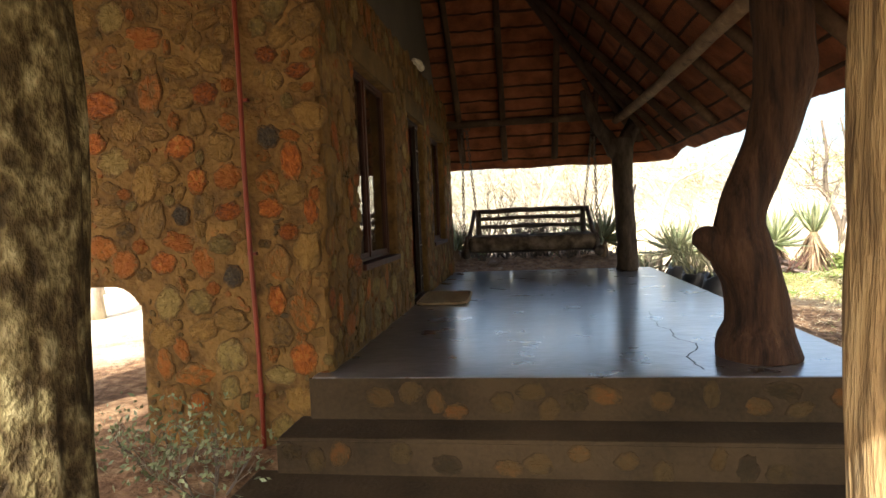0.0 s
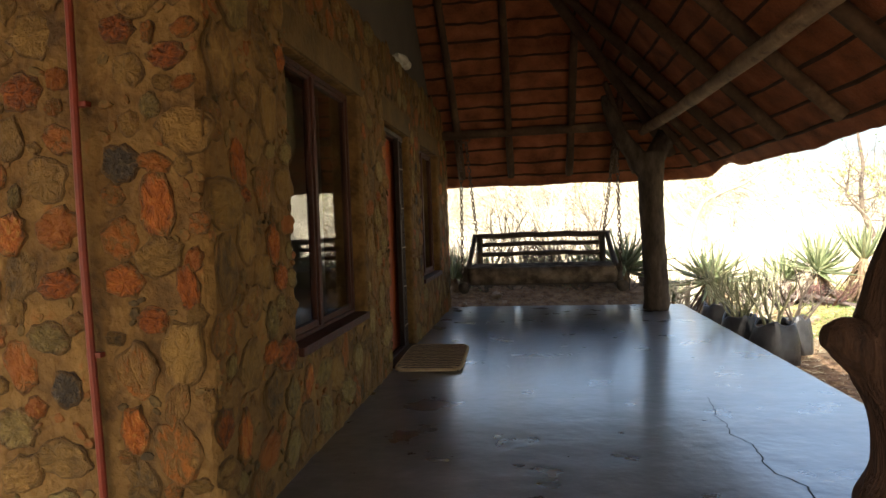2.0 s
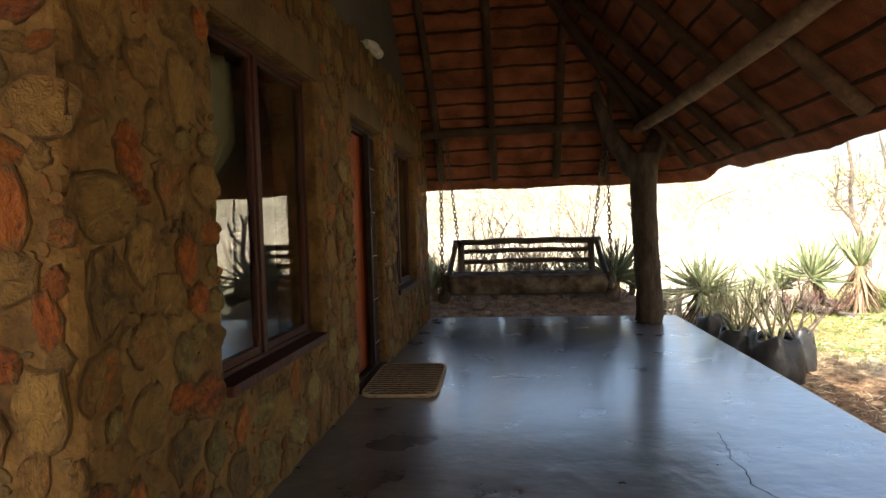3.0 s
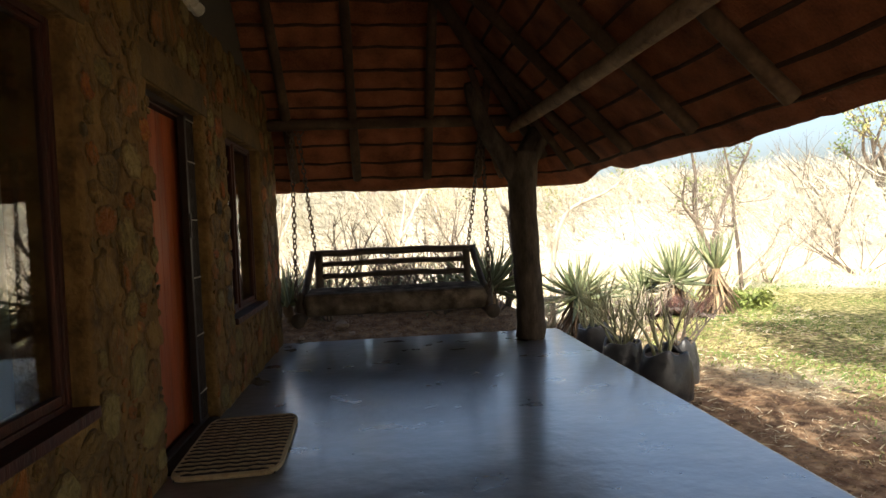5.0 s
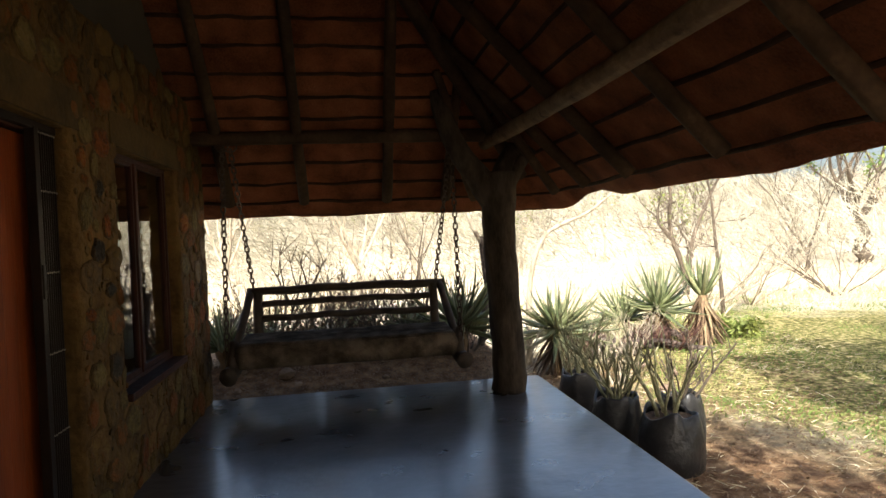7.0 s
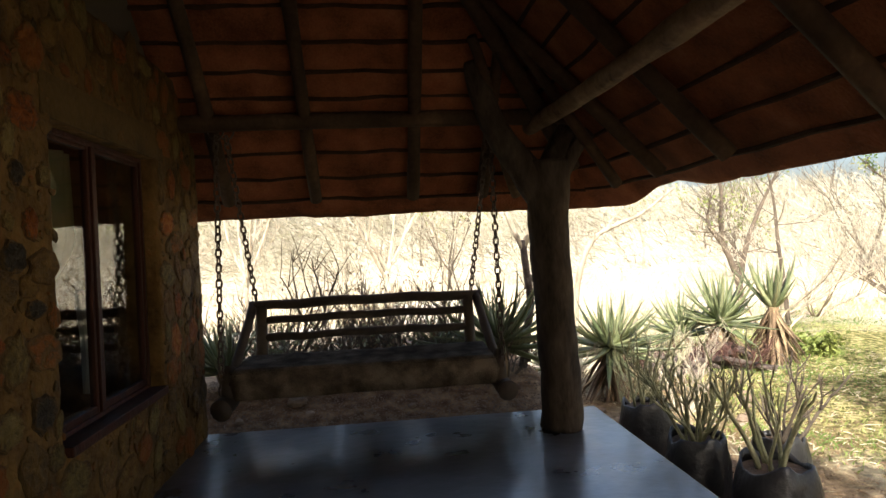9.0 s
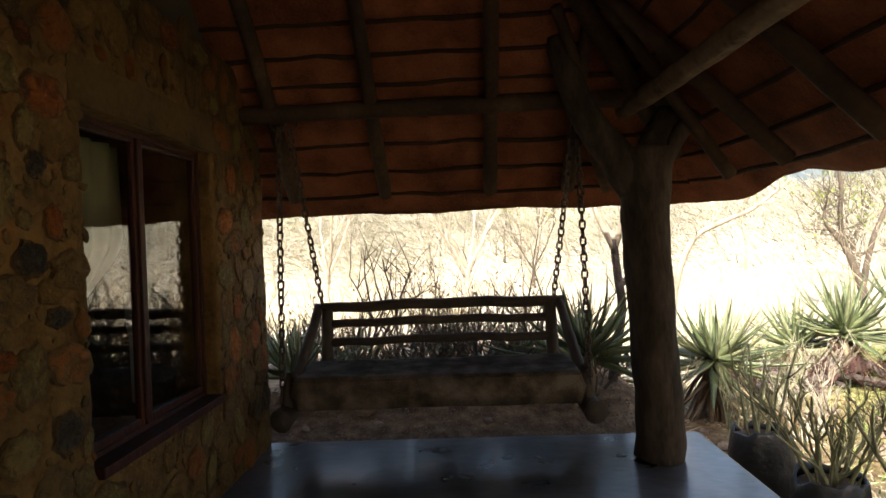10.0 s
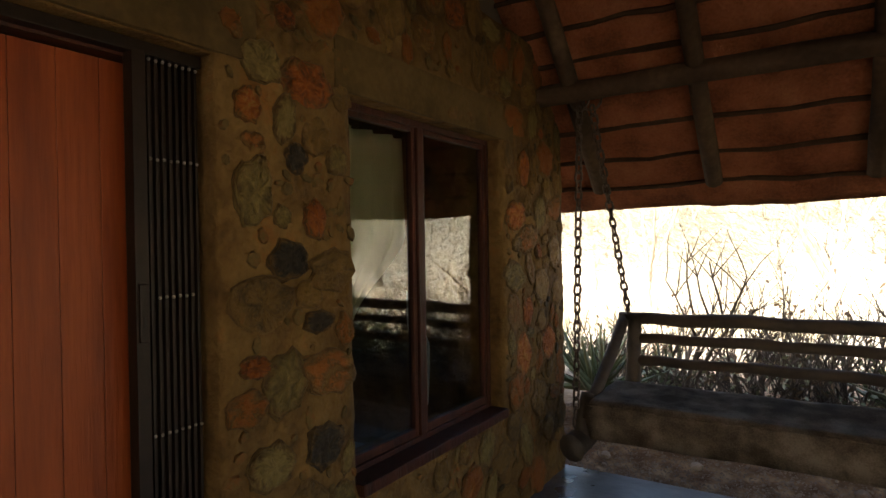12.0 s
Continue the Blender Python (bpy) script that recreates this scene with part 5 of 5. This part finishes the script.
rock(-0.04, 11.02, 0.1, 1.0)
for i in range(14):
    rock(rk.uniform(-0.9, 2.0), rk.uniform(10.65, 11.6), rk.choice((0.02, 0.025, 0.03, 0.04)), i + 2.0)
for i in range(16):
    rock(rk.uniform(2.7, 5.0), rk.uniform(10.9, 12.4), rk.uniform(0.03, 0.1), i + 40.0)
verts, faces = [], []
for _ in range(15000):
    x, y = rk.uniform(-1.0, 2.7), 10.48 + 1.3 * rk.random() ** 1.3
    if rk.random() < 0.15:
        x, y = rk.uniform(2.6, 5.5), rk.uniform(4.0, 12.5)
    z, s = ground_z(x, y) - 0.002, rk.uniform(0.005, 0.012) + 0.012 * rk.random() ** 6
    i = len(verts)
    a = rk.uniform(0, 6.28)
    verts += [(x + s * math.cos(a + k * 2.1), y + s * math.sin(a + k * 2.1), z + 0.001) for k in range(3)] + [(x, y, z + s * 0.8)]
    faces += [(i, i + 1, i + 3), (i + 1, i + 2, i + 3), (i + 2, i, i + 3)]
tagged(raw("gravel", verts, faces, ROCK), "fine gravel and chips on brown soil", "gravel", kind="stuff")


# ---- wall stones ----
def stone_mesh(seed, material):
    """A worn uneven stone face, one metre across, bulging along +z."""
    rng = random.Random(seed)
    n = 18
    turn = rng.uniform(0, 6.28)
    corners = rng.choice((4, 4, 5, 5, 6))
    side = 2 * math.pi / corners
    rad = []
    for i in range(n):
        poly = math.cos(side / 2) / math.cos((6.283 * i / n + turn) % side - side / 2)
        rad.append(0.5 * (0.62 * poly + 0.36) * (1 + rng.uniform(-0.14, 0.12)))
    verts, faces = [], []
    tilt_x, tilt_y = rng.uniform(-0.7, 0.7), rng.uniform(-0.7, 0.7)
    for k, z in ((1.0, -0.3), (0.96, 0.35), (0.86, 0.75), (0.45, 0.95)):
        for i in range(n):
            t = 6.283 * i / n
            x, y = k * rad[i] * math.cos(t), k * rad[i] * math.sin(t)
            verts.append((x, y, z + (rng.uniform(-0.25, 0.2) + tilt_x * x + tilt_y * y) * (z > 0)))
    verts.append((0, 0, 0.97))
    for r in range(3):
        for i in range(n):
            faces.append((r * n + i, r * n + (i + 1) % n, (r + 1) * n + (i + 1) % n, (r + 1) * n + i))
    for i in range(n):
        faces.append((3 * n + i, 3 * n + (i + 1) % n, 4 * n))
    me = bpy.data.meshes.new("stone")
    me.from_pydata(verts, [], faces)
    me.materials.append(material)
    for p in me.polygons:
        p.use_smooth = True
    return me


STONES = [stone_mesh(i, STONE) for i in range(40)]
MARKED = {"orange": [stone_mesh(i, ORANGE) for i in range(70, 78)], "dusky": [stone_mesh(i, DUSKY) for i in range(80, 86)], "buff": [stone_mesh(i, BUFF) for i in range(90, 96)]}
RISER_STONES = [stone_mesh(i, RISER_STONE) for i in range(50, 62)]


def lay_stones(parent, frame_m, u0, u1, v0, v1, holes, seed, want, sizes, proud=0.014, gap=0.82, chips=0, kinds=STONES, known=()):
    """Stones strewn without overlap over a wall face; frame_m maps (u, v, out) to the world."""
    rng = random.Random(seed)
    placed = []
    for kind, spots_ in known:
        for u, v, w, h in spots_:
            placed.append((u, v, 0.27 * (w + h)))
            m = frame_m @ pose(u, v, 0, 0, 0, rng.uniform(-12, 12)) @ Matrix.Diagonal((w * 1.08, h * 1.08, proud * rng.uniform(1.1, 1.4), 1))
            piece("stone", rng.choice(MARKED[kind]), m, parent)
    for size in sizes:
        for _ in range(1400):
            if len(placed) >= want:
                break
            r = size * rng.uniform(0.85, 1.15)
            u, v = rng.uniform(u0 + r * 0.5, u1 - r * 0.5), rng.uniform(v0 + r * 0.5, v1 - r * 0.3)
            if any(a - r * 0.9 < u < b + r * 0.9 and c - r * 0.9 < v < d + r * 0.9 for a, b, c, d in holes):
                continue
            if any((u - p) ** 2 + (v - q) ** 2 < ((r + s) * gap) ** 2 for p, q, s in placed):
                continue
            placed.append((u, v, r))
            k = rng.uniform(0.8, 1.35)
            tilt = rng.choice((0, 90)) + rng.uniform(-25, 25)
            m = frame_m @ pose(u, v, 0, rng.uniform(-3, 3), rng.uniform(-3, 3), tilt) @ Matrix.Diagonal((2 * r * k, 2 * r / k, proud * rng.uniform(0.55, 1.35), 1))
            piece("stone", rng.choice(kinds), m, parent)
    verts, faces = [], []
    for _ in range(chips * 30):
        if chips <= 0:
            break
        r = rng.uniform(0.014, 0.036)
        u, v = rng.uniform(u0 + r, u1 - r), rng.uniform(v0 + r, v1 - r)
        if any(a - r < u < b + r and c - r < v < d + r for a, b, c, d in holes) or any((u - p) ** 2 + (v - q) ** 2 < ((r + s) * 0.8) ** 2 for p, q, s in placed):
            continue
        placed.append((u, v, r))
        chips -= 1
        i, n, k = len(verts), 7, rng.uniform(0.6, 1.6)
        a0 = rng.uniform(0, 6.28)
        for q, z in ((1.0, -0.004), (0.8, 0.006)):
            for t in range(n):
                e = r * q * rng.uniform(0.8, 1.15)
                x, y = e * k * math.cos(6.283 * t / n), e / k * math.sin(6.283 * t / n)
                verts.append(tuple(frame_m @ Vector((u + x * math.cos(a0) - y * math.sin(a0), v + x * math.sin(a0) + y * math.cos(a0), z + rng.uniform(-0.002, 0.003)))))
        faces += [(i + t, i + (t + 1) % n, i + n + (t + 1) % n, i + n + t) for t in range(n)] + [tuple(i + n + t for t in range(n))]
    if verts:
        tagged(raw("stone_chips", verts, faces, CHIP, parent), kind="stuff")
    return len(placed)


ROWS_BIG = (0.15, 0.125, 0.105, 0.085, 0.065, 0.05, 0.04)
FRONT_KNOWN = (
    ("orange", ((-1.41, 1.77, 0.2, 0.16), (-0.80, 1.87, 0.17, 0.11), (-0.87, 1.32, 0.16, 0.27), (-1.02, 1.04, 0.19, 0.14), (-0.91, 0.89, 0.15, 0.12), (-1.3, 1.03, 0.2, 0.13), (-1.5, 1.23, 0.15, 0.19), (-1.01, 0.46, 0.13, 0.22), (-0.76, 1.01, 0.1, 0.2), (-1.0, 1.98, 0.16, 0.12), (-2.14, 1.74, 0.3, 0.2), (-2.2, 1.5, 0.2, 0.16), (-1.6, 1.45, 0.22, 0.17), (-0.85, 0.09, 0.2, 0.24), (-1.76, 0.72, 0.2, 0.16))),
    ("dusky", ((-1.29, 0.62, 0.15, 0.17), (-1.01, 1.48, 0.17, 0.17), (-1.62, 1.02, 0.14, 0.15))),
    ("buff", ((-1.36, 0.82, 0.2, 0.14), (-0.88, 1.69, 0.1, 0.12), (-1.53, 0.46, 0.2, 0.18), (-1.34, 0.11, 0.24, 0.26))),
)
EAST_KNOWN = (
    ("dusky", ((8.0, 1.47, 0.2, 0.15), (8.13, 1.25, 0.16, 0.09), (8.15, 0.81, 0.2, 0.18), (8.03, 1.81, 0.11, 0.12))),
    ("buff", ((8.23, 1.82, 0.12, 0.12), (7.91, 0.81, 0.2, 0.16), (4.45, 0.8, 0.14, 0.2))),
    ("orange", ((7.85, 1.14, 0.14, 0.08), (8.12, 1.61, 0.12, 0.15), (7.84, 1.95, 0.12, 0.12), (9.82, 1.95, 0.16, 0.24), (9.85, 1.11, 0.16, 0.2), (4.2, 1.5, 0.15, 0.23), (4.16, 0.37, 0.14, 0.24), (4.5, 1.15, 0.16, 0.22))),
)
holes = [(*W1, SILL - 0.04, TOP1 + 0.2), (*DR, -0.1, TOP + 0.2), (*W2, SILL - 0.04, TOP + 0.2)]
lay_stones(WALL_E, EAST, WF, WE, 0.0, EAVE_TOP, holes, 4, 290, (0.13, 0.11, 0.09, 0.07, 0.055, 0.04), 0.012, 0.80, 420, kinds=STONES + MARKED["buff"] * 2 + MARKED["orange"][:3], known=EAST_KNOWN)
lay_stones(WALL_F, SOUTH, -3.9, WX, -0.5, EAVE_TOP, [(ARCH[0] - 0.03, ARCH[1] + 0.03, -0.6, ARCH[2] + 0.02), (-1.18, -1.12, -1, 3)], 6, 290, ROWS_BIG[1:], 0.012, 0.80, 260, kinds=STONES + MARKED["buff"], known=FRONT_KNOWN)
FRONT1 = Matrix(((1, 0, 0, 0), (0, 0, -1, SLAB_F - 0.006), (0, 1, 0, 0), (0, 0, 0, 1)))
FRONT2 = Matrix(((1, 0, 0, 0), (0, 0, -1, 3.514), (0, 1, 0, 0), (0, 0, 0, 1)))
lay_stones(FL, FRONT1, WX, SLAB_X, -0.25, -0.035, [], 8, 16, (0.085, 0.07, 0.055), 0.004, kinds=RISER_STONES)
lay_stones(ST1, FRONT2, -0.86, SLAB_X, -0.45, -0.29, [], 9, 15, (0.075, 0.06, 0.05), 0.004, kinds=RISER_STONES)
